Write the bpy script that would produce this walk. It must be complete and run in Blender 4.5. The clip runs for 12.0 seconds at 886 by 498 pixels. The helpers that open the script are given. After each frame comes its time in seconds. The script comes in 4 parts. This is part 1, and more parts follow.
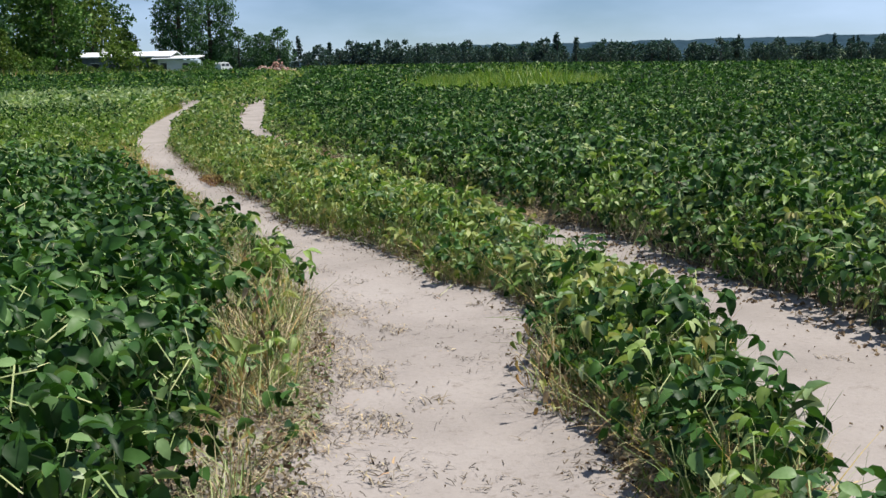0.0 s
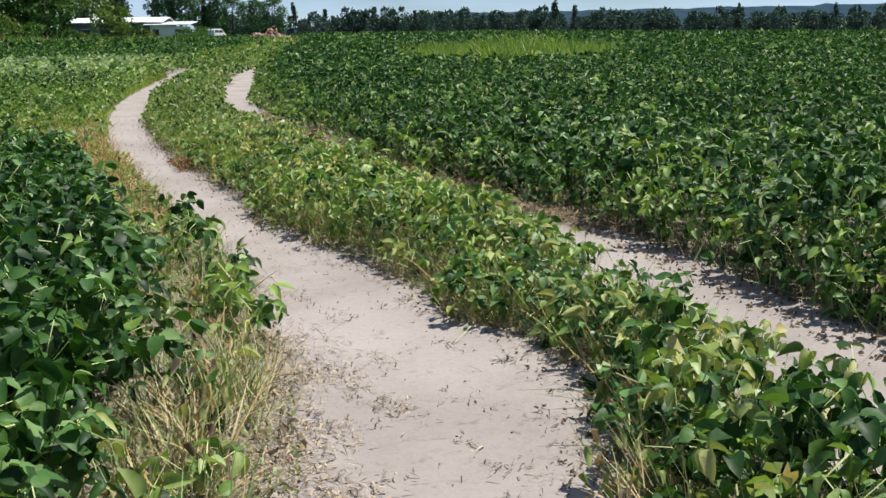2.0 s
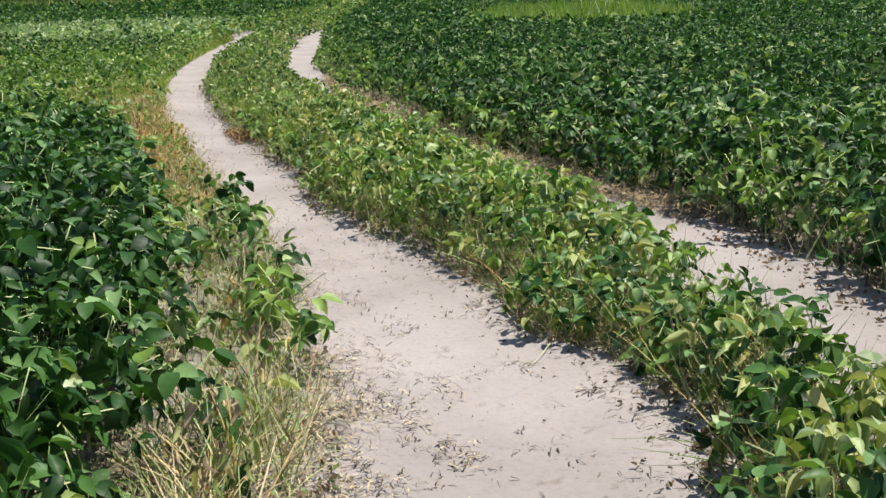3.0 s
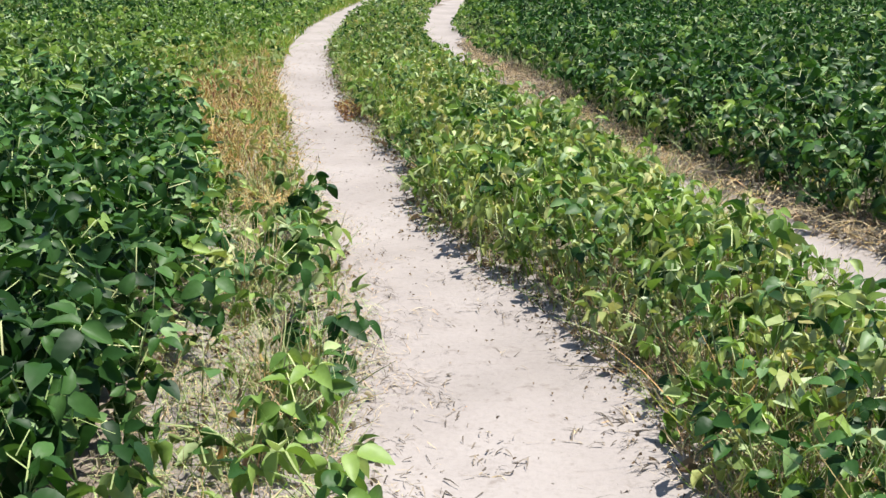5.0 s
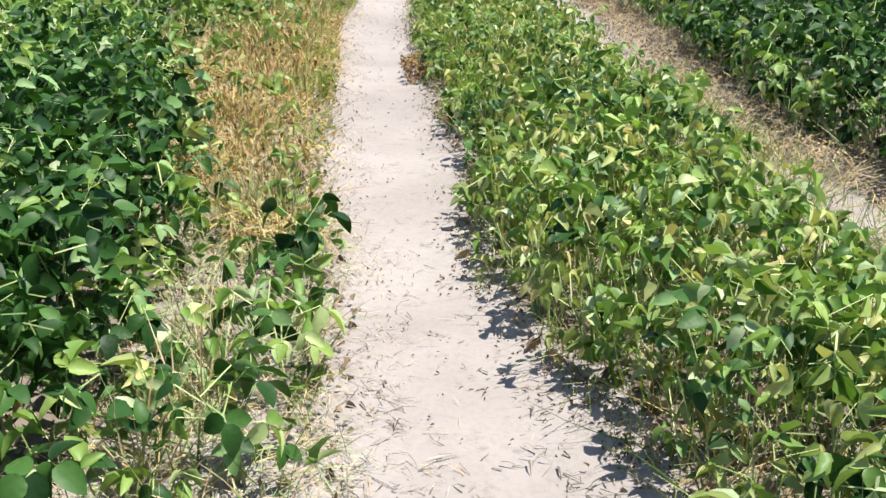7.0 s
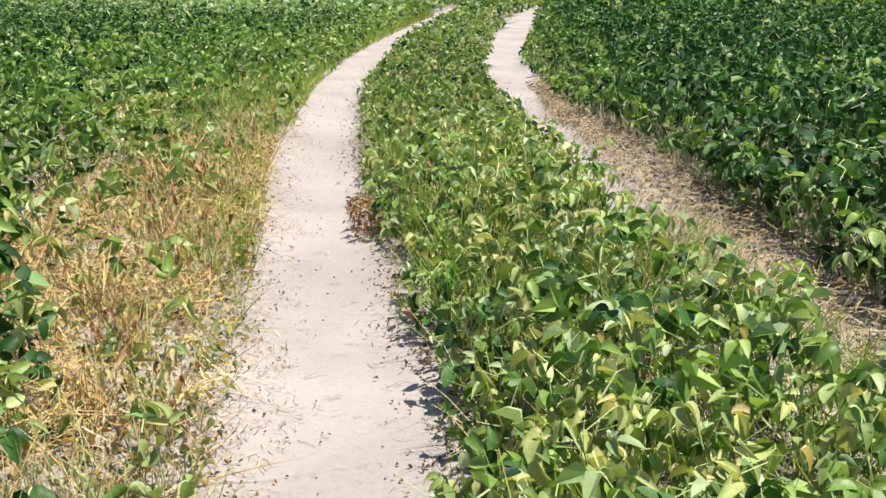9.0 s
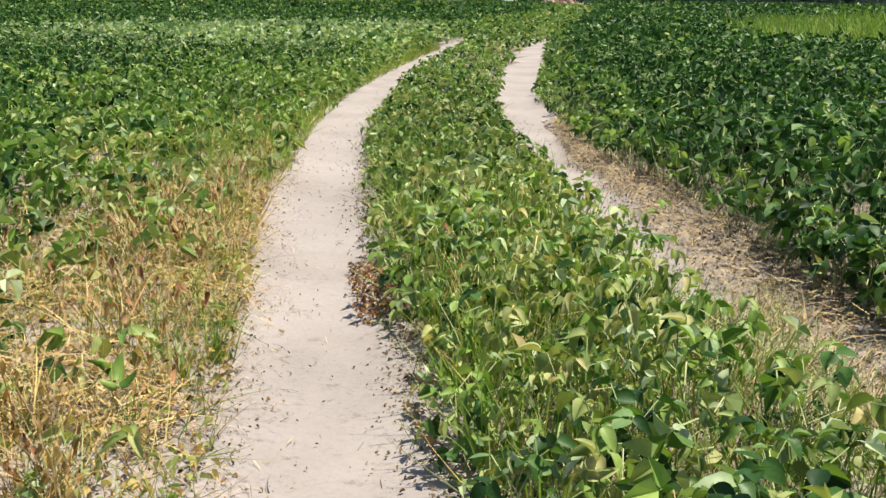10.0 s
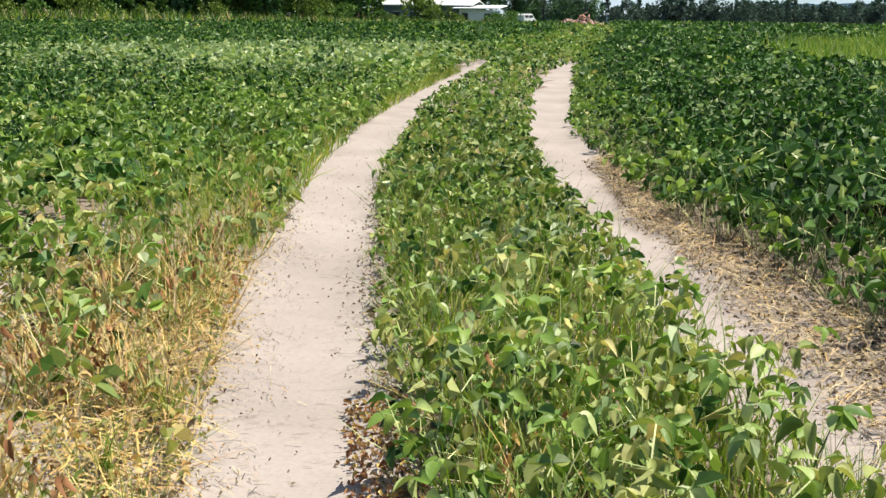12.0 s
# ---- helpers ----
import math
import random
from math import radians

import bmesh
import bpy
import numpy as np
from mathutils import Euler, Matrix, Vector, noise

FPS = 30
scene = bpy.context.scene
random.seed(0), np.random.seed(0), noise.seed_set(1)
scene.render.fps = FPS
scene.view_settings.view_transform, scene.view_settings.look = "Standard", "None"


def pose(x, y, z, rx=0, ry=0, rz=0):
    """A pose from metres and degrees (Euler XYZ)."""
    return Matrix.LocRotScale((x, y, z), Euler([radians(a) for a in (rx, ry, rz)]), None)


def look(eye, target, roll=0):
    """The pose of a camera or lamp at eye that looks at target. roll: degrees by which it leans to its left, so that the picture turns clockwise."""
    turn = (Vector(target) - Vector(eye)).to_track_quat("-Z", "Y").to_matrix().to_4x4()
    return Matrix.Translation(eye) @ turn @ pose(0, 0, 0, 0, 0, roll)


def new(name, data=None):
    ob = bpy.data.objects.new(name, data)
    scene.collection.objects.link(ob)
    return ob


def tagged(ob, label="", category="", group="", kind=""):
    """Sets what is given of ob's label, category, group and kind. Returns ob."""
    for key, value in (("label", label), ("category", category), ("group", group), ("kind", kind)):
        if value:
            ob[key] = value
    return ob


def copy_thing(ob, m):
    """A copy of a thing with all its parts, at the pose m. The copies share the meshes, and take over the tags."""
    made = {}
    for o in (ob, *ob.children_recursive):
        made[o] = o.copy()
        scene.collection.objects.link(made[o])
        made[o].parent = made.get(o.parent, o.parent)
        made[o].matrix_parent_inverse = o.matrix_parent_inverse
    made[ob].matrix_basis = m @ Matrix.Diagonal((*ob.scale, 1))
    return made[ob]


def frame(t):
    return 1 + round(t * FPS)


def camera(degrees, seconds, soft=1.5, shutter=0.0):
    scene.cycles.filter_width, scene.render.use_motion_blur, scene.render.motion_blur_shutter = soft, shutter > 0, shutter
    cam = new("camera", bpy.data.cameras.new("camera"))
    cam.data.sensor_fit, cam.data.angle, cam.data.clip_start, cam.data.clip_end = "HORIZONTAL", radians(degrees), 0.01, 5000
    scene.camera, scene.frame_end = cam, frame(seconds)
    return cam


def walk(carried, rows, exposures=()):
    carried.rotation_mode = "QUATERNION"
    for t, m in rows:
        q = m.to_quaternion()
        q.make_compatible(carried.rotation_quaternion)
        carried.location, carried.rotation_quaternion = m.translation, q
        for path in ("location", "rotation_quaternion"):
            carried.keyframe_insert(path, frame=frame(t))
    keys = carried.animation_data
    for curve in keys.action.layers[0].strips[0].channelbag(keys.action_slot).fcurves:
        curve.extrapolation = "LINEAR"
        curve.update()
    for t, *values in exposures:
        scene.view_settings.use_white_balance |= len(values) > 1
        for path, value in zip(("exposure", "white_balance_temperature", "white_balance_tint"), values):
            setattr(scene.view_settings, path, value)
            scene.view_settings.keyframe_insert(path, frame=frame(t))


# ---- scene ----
cam = camera(43.3, 12.0)
# seconds, place, heading to the left, pitch, lean
PATH = [
    (0, (0.000, 0.000, 1.492), -0.00, -9.25, -1.15),
    (0.5, (-0.027, 0.514, 1.494), -2.24, -8.93, -1.03),
    (1, (-0.050, 1.007, 1.495), -2.86, -9.21, -0.94),
    (1.5, (-0.088, 1.490, 1.495), -1.84, -9.98, -0.88),
    (2, (-0.095, 1.970, 1.492), -0.20, -10.86, -0.86),
    (2.5, (-0.102, 2.417, 1.489), 1.65, -11.77, -0.92),
    (3, (-0.122, 2.844, 1.511), 3.40, -12.74, -1.11),
    (3.5, (-0.123, 3.287, 1.521), 5.39, -13.15, -1.48),
    (3.7, (-0.125, 3.475, 1.526), 6.30, -13.21, -1.50),
    (5.3, (-0.235, 5.067, 1.491), 11.67, -15.37, 0.35),
    (5.5, (-0.249, 5.263, 1.494), 12.24, -15.80, 0.35),
    (6, (-0.280, 5.752, 1.512), 13.75, -17.14, 0.18),
    (6.5, (-0.315, 6.242, 1.526), 15.68, -18.41, 0.09),
    (6.7, (-0.341, 6.438, 1.526), 16.41, -18.76, 0.11),
    (8.3, (-0.777, 8.122, 1.516), 15.63, -16.60, -1.02),
    (8.5, (-0.852, 8.327, 1.512), 15.11, -15.79, -0.86),
    (9, (-1.059, 8.844, 1.506), 14.00, -14.04, 0.11),
    (9.5, (-1.255, 9.387, 1.498), 13.84, -12.76, 0.51),
    (10, (-1.432, 9.914, 1.485), 14.04, -12.43, 0.63),
    (10.5, (-1.583, 10.413, 1.470), 14.38, -12.32, 0.77),
    (11, (-1.729, 10.905, 1.474), 14.78, -12.37, 0.63),
    (11.5, (-1.872, 11.367, 1.492), 15.19, -12.31, 0.44),
    (12, (-2.003, 11.830, 1.491), 14.95, -11.46, 0.65),
]


def carried_pose(place, yaw, pitch, lean):
    y, p = radians(yaw), radians(pitch)
    way = Vector((-math.sin(y) * math.cos(p), math.cos(y) * math.cos(p), math.sin(p)))
    return look(place, Vector(place) + 5 * way, lean)


walk(cam, [(t, carried_pose(c, y, p, r)) for t, c, y, p, r in PATH],
     exposures=[(0.0, 0.37, 6500, 10), (2.5, 0.53, 6500, 10), (5.5, 0.90, 6400, 10), (8.5, 0.98, 6550, 10), (10.0, 0.74, 6900, 10), (12.0, 0.78, 7050, 10)])

# ---- light ----
SUN_AZ, SUN_EL = radians(72), radians(68)      # azimuth clockwise from the way ahead (+y)
world = bpy.data.worlds.new("sky")
scene.world = world
world.use_nodes = True
wn, wl = world.node_tree.nodes, world.node_tree.links
sky = wn.new("ShaderNodeTexSky")
sky.sky_type, sky.sun_disc = "NISHITA", False
sky.sun_elevation, sky.sun_rotation = SUN_EL, SUN_AZ
sky.air_density, sky.dust_density, sky.ozone_density, sky.altitude = 1.0, 0.0, 1.5, 2500
tint = wn.new("ShaderNodeMix")
tint.data_type, tint.blend_type = "RGBA", "MULTIPLY"
tint.inputs[0].default_value, tint.inputs[7].default_value = 1.0, (0.80, 0.93, 1.14, 1)
wl.new(sky.outputs[0], tint.inputs[6])
# thin fair-weather cloud
sky_at, puffs, veil, cover = wn.new("ShaderNodeTexCoord"), wn.new("ShaderNodeTexNoise"), wn.new("ShaderNodeValToRGB"), wn.new("ShaderNodeMix")
stretch = wn.new("ShaderNodeMapping")
stretch.inputs["Scale"].default_value = (1.0, 1.0, 3.2)
puffs.inputs["Scale"].default_value, puffs.inputs["Detail"].default_value = 3.4, 6
wl.new(sky_at.outputs["Generated"], stretch.inputs["Vector"])
wl.new(stretch.outputs[0], puffs.inputs["Vector"])
wl.new(puffs.outputs["Fac"], veil.inputs[0])
veil.color_ramp.elements[0].position, veil.color_ramp.elements[0].color = 0.40, (0.05, 0.05, 0.05, 1)
veil.color_ramp.elements[1].position, veil.color_ramp.elements[1].color = 0.72, (0.62, 0.62, 0.62, 1)
cover.data_type = "RGBA"
cover.inputs[7].default_value = (9.5, 12.2, 16.5, 1)
wl.new(veil.outputs[0], cover.inputs[0])
wl.new(tint.outputs[2], cover.inputs[6])
wl.new(cover.outputs[2], wn["Background"].inputs[0])
wn["Background"].inputs[1].default_value = 0.056
sun_dir = Vector((math.sin(SUN_AZ) * math.cos(SUN_EL), math.cos(SUN_AZ) * math.cos(SUN_EL), math.sin(SUN_EL)))
sun = new("sun", bpy.data.lights.new("sun", "SUN"))
sun.data.energy, sun.data.angle, sun.data.color = 5.0, radians(0.55), (1.0, 0.96, 0.89)
sun.matrix_world = look(sun_dir * 50, (0, 0, 0))

# ---- materials ----


def material(name, rough=0.7, spec=0.3):
    m = bpy.data.materials.new(name)
    m.use_nodes = True
    n, l = m.node_tree.nodes, m.node_tree.links
    b = n["Principled BSDF"]
    b.inputs["Roughness"].default_value = rough
    b.inputs["Specular IOR Level"].default_value = spec
    return m, n, l, b


def ramp(n, l, value, stops):
    r = n.new("ShaderNodeValToRGB")
    e = r.color_ramp.elements
    while len(e) < len(stops):
        e.new(0.5)
    for el, (p, c) in zip(e, stops):
        el.position, el.color = p, (*c, 1)
    l.new(value, r.inputs[0])
    return r.outputs[0]


def texture(n, l, scale, detail=4, rough=0.55, kind="Object"):
    tc, nz = n.new("ShaderNodeTexCoord"), n.new("ShaderNodeTexNoise")
    nz.inputs["Scale"].default_value, nz.inputs["Detail"].default_value = scale, detail
    nz.inputs["Roughness"].default_value = rough
    l.new(tc.outputs[kind], nz.inputs["Vector"])
    return nz.outputs["Fac"]


def blend(n, l, a, b, fac, how="MIX"):
    x = n.new("ShaderNodeMix")
    x.data_type, x.blend_type = "RGBA", how
    for sock, v in ((x.inputs[0], fac), (x.inputs[6], a), (x.inputs[7], b)):
        if hasattr(v, "is_linked"):
            l.new(v, sock)
        else:
            sock.default_value = v
    return x.outputs[2]


def bump(n, l, b, height, strength, distance):
    bp = n.new("ShaderNodeBump")
    bp.inputs["Strength"].default_value, bp.inputs["Distance"].default_value = strength, distance
    l.new(height, bp.inputs["Height"])
    l.new(bp.outputs[0], b.inputs["Normal"])


def any_random(n, l):
    """One random value for each joined piece and each object."""
    g, o, add, fr = n.new("ShaderNodeNewGeometry"), n.new("ShaderNodeObjectInfo"), n.new("ShaderNodeMath"), n.new("ShaderNodeMath")
    fr.operation = "FRACT"
    l.new(g.outputs["Random Per Island"], add.inputs[0])
    l.new(o.outputs["Random"], add.inputs[1])
    l.new(add.outputs[0], fr.inputs[0])
    return fr.outputs[0]


def leaf_material(name, stops, rough=0.42, spec=0.5, through_light=0.3, glow=(1.35, 1.35, 0.65), patch=0.6):
    m, n, l, b = material(name, rough, spec)
    col = ramp(n, l, any_random(n, l), stops)
    big = ramp(n, l, texture(n, l, patch, 3), [(0.3, (0.72, 0.74, 0.7)), (0.7, (1.25, 1.2, 1.1))])
    col = blend(n, l, col, big, 1.0, "MULTIPLY")
    vein = ramp(n, l, texture(n, l, 40, 2), [(0.3, (0.90, 0.91, 0.88)), (0.7, (1.08, 1.07, 1.07))])
    col = blend(n, l, col, vein, 1.0, "MULTIPLY")
    l.new(col, b.inputs["Base Color"])
    bump(n, l, b, texture(n, l, 28, 1), 0.12, 0.02)
    t, mix = n.new("ShaderNodeBsdfTranslucent"), n.new("ShaderNodeMixShader")
    l.new(blend(n, l, col, (*glow, 1), 1.0, "MULTIPLY"), t.inputs[0])
    mix.inputs[0].default_value = through_light
    l.new(b.outputs[0], mix.inputs[1])
    l.new(t.outputs[0], mix.inputs[2])
    l.new(mix.outputs[0], n["Material Output"].inputs[0])
    return m


def plain(name, stops, scale=8.0, rough=0.8, spec=0.2, relief=0.0, by_piece=False):
    m, n, l, b = material(name, rough, spec)
    tex = texture(n, l, scale, 5)
    col = ramp(n, l, any_random(n, l) if by_piece else tex, stops)
    if by_piece:
        col = blend(n, l, col, ramp(n, l, tex, [(0.3, (0.8, 0.8, 0.8)), (0.7, (1.15, 1.15, 1.15))]), 1.0, "MULTIPLY")
    l.new(col, b.inputs["Base Color"])
    if relief:
        bump(n, l, b, tex, 0.6, relief)
    return m


def sand_material():
    m, n, l, b = material("sandy_soil", 0.95, 0.1)
    broad = ramp(n, l, texture(n, l, 0.9, 5), [(0.25, (0.235, 0.208, 0.188)), (0.5, (0.298, 0.264, 0.242)), (0.75, (0.345, 0.310, 0.286))])
    fine = ramp(n, l, texture(n, l, 38, 6, 0.7), [(0.25, (0.86, 0.85, 0.84)), (0.5, (1.0, 1.0, 1.0)), (0.8, (1.06, 1.06, 1.05))])
    crumbs = ramp(n, l, texture(n, l, 11, 6, 0.7), [(0.30, (0.62, 0.58, 0.54)), (0.42, (1, 1, 1))])
    col = blend(n, l, broad, fine, 1.0, "MULTIPLY")
    col = blend(n, l, col, crumbs, 0.7, "MULTIPLY")
    l.new(col, b.inputs["Base Color"])
    h = n.new("ShaderNodeMath")
    l.new(texture(n, l, 30, 8, 0.7), h.inputs[0])
    l.new(texture(n, l, 5, 4), h.inputs[1])
    bump(n, l, b, h.outputs[0], 0.30, 0.02)
    return m


SAND = sand_material()
# Brown soil and litter, its colour darkened further for shade under the crop.
SOIL = plain("shaded_humus_soil", [(0.3, (0.11, 0.088, 0.068)), (0.5, (0.17, 0.14, 0.11)), (0.75, (0.25, 0.21, 0.17))], 9.0, 0.95, 0.1, 0.02)
# The dark ramp's end stops put leaf shade and highlights into the colour.
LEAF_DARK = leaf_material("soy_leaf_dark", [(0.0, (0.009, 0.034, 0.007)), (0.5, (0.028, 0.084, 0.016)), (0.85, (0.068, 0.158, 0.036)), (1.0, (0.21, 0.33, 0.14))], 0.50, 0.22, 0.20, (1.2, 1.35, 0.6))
LEAF_MID = leaf_material("soy_leaf_mid", [(0.0, (0.055, 0.125, 0.022)), (0.35, (0.145, 0.250, 0.050)), (0.8, (0.245, 0.350, 0.090)), (1.0, (0.42, 0.50, 0.24))], 0.48, 0.30, 0.24, (1.2, 1.35, 0.6))
LEAF_YELLOW = leaf_material("soy_leaf_yellowing", [(0.0, (0.14, 0.21, 0.06)), (0.5, (0.27, 0.33, 0.115)), (0.9, (0.42, 0.43, 0.19)), (1.0, (0.52, 0.43, 0.21))], 0.6, 0.25, 0.24)
LEAF_DRY = leaf_material("dead_leaf", [(0.0, (0.10, 0.07, 0.05)), (0.5, (0.22, 0.165, 0.115)), (1.0, (0.42, 0.33, 0.23))], 0.8, 0.15, 0.12, (1.1, 1.0, 0.8))
LEAF_DEAD_GOLD = leaf_material("golden_dead_leaf", [(0.0, (0.36, 0.22, 0.09)), (0.5, (0.52, 0.38, 0.15)), (1.0, (0.60, 0.50, 0.24))], 0.75, 0.2, 0.25, (1.2, 1.1, 0.8))
RUSSET = leaf_material("russet_dead_leaf", [(0.0, (0.17, 0.075, 0.04)), (0.5, (0.32, 0.16, 0.085)), (1.0, (0.46, 0.28, 0.16))], 0.8, 0.15, 0.15, (1.1, 1.0, 0.8))
LEAF_DEAD_PALE = leaf_material("bleached_dead_leaf", [(0.0, (0.22, 0.18, 0.13)), (0.5, (0.38, 0.33, 0.25)), (1.0, (0.52, 0.47, 0.37))], 0.8, 0.15, 0.15, (1.1, 1.0, 0.8))
LEAF_PALE = leaf_material("soy_leaf_pale_underside", [(0.0, (0.10, 0.19, 0.07)), (0.5, (0.24, 0.34, 0.16)), (1.0, (0.50, 0.58, 0.38))], 0.5, 0.4, 0.3)
STRAW = plain("dry_straw", [(0.0, (0.20, 0.14, 0.08)), (0.4, (0.42, 0.33, 0.19)), (0.8, (0.56, 0.46, 0.27)), (1.0, (0.50, 0.27, 0.13))], 20, 0.7, 0.3, by_piece=True)
STRAW_GOLD = plain("golden_stalk", [(0.0, (0.28, 0.18, 0.07)), (0.4, (0.50, 0.35, 0.12)), (0.8, (0.58, 0.46, 0.18)), (1.0, (0.50, 0.25, 0.10))], 20, 0.7, 0.3, by_piece=True)
TWIG = plain("grey_brown_twig", [(0.0, (0.05, 0.04, 0.03)), (0.5, (0.13, 0.105, 0.08)), (1.0, (0.30, 0.25, 0.19))], 20, 0.85, 0.2, by_piece=True)
STEM = plain("green_stem", [(0.0, (0.14, 0.21, 0.06)), (0.5, (0.28, 0.34, 0.13)), (1.0, (0.46, 0.48, 0.23))], 15, 0.6, 0.3, by_piece=True)
GRASS = leaf_material("grass_blade", [(0.0, (0.08, 0.18, 0.02)), (0.6, (0.16, 0.27, 0.035)), (1.0, (0.33, 0.36, 0.08))], 0.55, 0.3, 0.35)
# Dark green with the shade of the canopy's depth put into the colour.
UNDER = plain("shaded_lower_foliage", [(0.3, (0.014, 0.040, 0.010)), (0.5, (0.028, 0.075, 0.018)), (0.75, (0.05, 0.11, 0.028))], 3.0, 0.8, 0.1, 0.1)

# ---- the lie of the land ----
# x of the four edges of the two wheel tracks, by y
Y_LL = [(-60, 0.5), (2, -0.6), (3.9, -0.64), (5, -0.66), (6.9, -0.80), (8.35, -1.2), (9.36, -1.49), (10.33, -1.86), (11.5, -2.42), (13, -2.96),
        (15, -3.7), (16.5, -4.3), (17.8, -4.8), (20, -5.38), (22.4, -6.1), (25.5, -6.85), (30, -7.75), (39.5, -9.2), (46, -10.1), (60, -11.4), (110, -16), (175, -25.5), (260, -36)]
Y_LR = [(-60, 1.4), (2, 0.8), (4.4, 0.6), (5.1, 0.47), (6.6, 0.5), (7.4, 0.36), (7.75, -0.04), (8.5, -0.18), (9.1, -0.5), (9.9, -0.91), (10.7, -1.43), (11.3, -1.66),
        (12.3, -1.9), (13.9, -2.56), (15.4, -3.15), (16.8, -3.68), (18.6, -4.28), (20, -4.74), (22.1, -5.38), (27.9, -6.7), (30, -7.2), (39, -8.5), (44, -9.3), (60, -10.9), (110, -15.4), (175, -24.8), (260, -35)]
Y_RL = [(-60, 2.4), (3, 1.32), (4.9, 1.30), (7.35, 1.10), (9, 0.72), (12, -0.40), (14, -1.18), (17.2, -2.22), (18.5, -2.68), (19.6, -3.04), (22.1, -3.8),
        (26.1, -4.65), (29, -5.15), (32, -5.75), (40.8, -6.95), (46, -7.7), (60, -9.5), (110, -14), (175, -23.2), (260, -33)]
Y_RR = [(-60, 3.3), (4, 2.55), (5.85, 2.38), (6.65, 2.29), (7.4, 1.98), (9.2, 1.56), (10.8, 1.15), (12.4, 0.4), (13.9, -0.3), (15.2, -0.68), (17.1, -1.33), (18.9, -1.85),
        (20.3, -2.45), (21.8, -2.85), (26.2, -4.09), (28, -4.4), (31, -4.85), (40, -6.2), (52, -7.75), (60, -8.7), (110, -13.2), (175, -22.4), (260, -32)]


def edge(table, y):
    return np.interp(y, [a for a, b in table], [b for a, b in table])


def smooth(x):
    x = np.clip(x, 0, 1)
    return x * x * (3 - 2 * x)


def land(x, y):
    """Height of the ground: flat along the walk, rising a little far off."""
    r = np.hypot(x + 1, y)
    z = 0.0072 * np.clip(r - 18, 0, 190) * (1 - 0.72 * smooth((x + 10) / 90))
    return z + 0.012 * np.sin(x * 1.3 + y * 0.4) * np.sin(y * 0.9 - x * 0.3)


def wave(x, y, s=1.0, k=0.0):
    """Soft unevenness between -1 and 1."""
    x, y = x * s + k, y * s - 0.7 * k
    return (np.sin(1.7 * x + 0.9 * y + 1.3 * np.sin(0.8 * y)) + np.sin(2.3 * y - 1.1 * x + 1.7 * np.sin(0.6 * x + 1)) + np.sin(3.9 * x + 3.1 * y + 2)) / 3


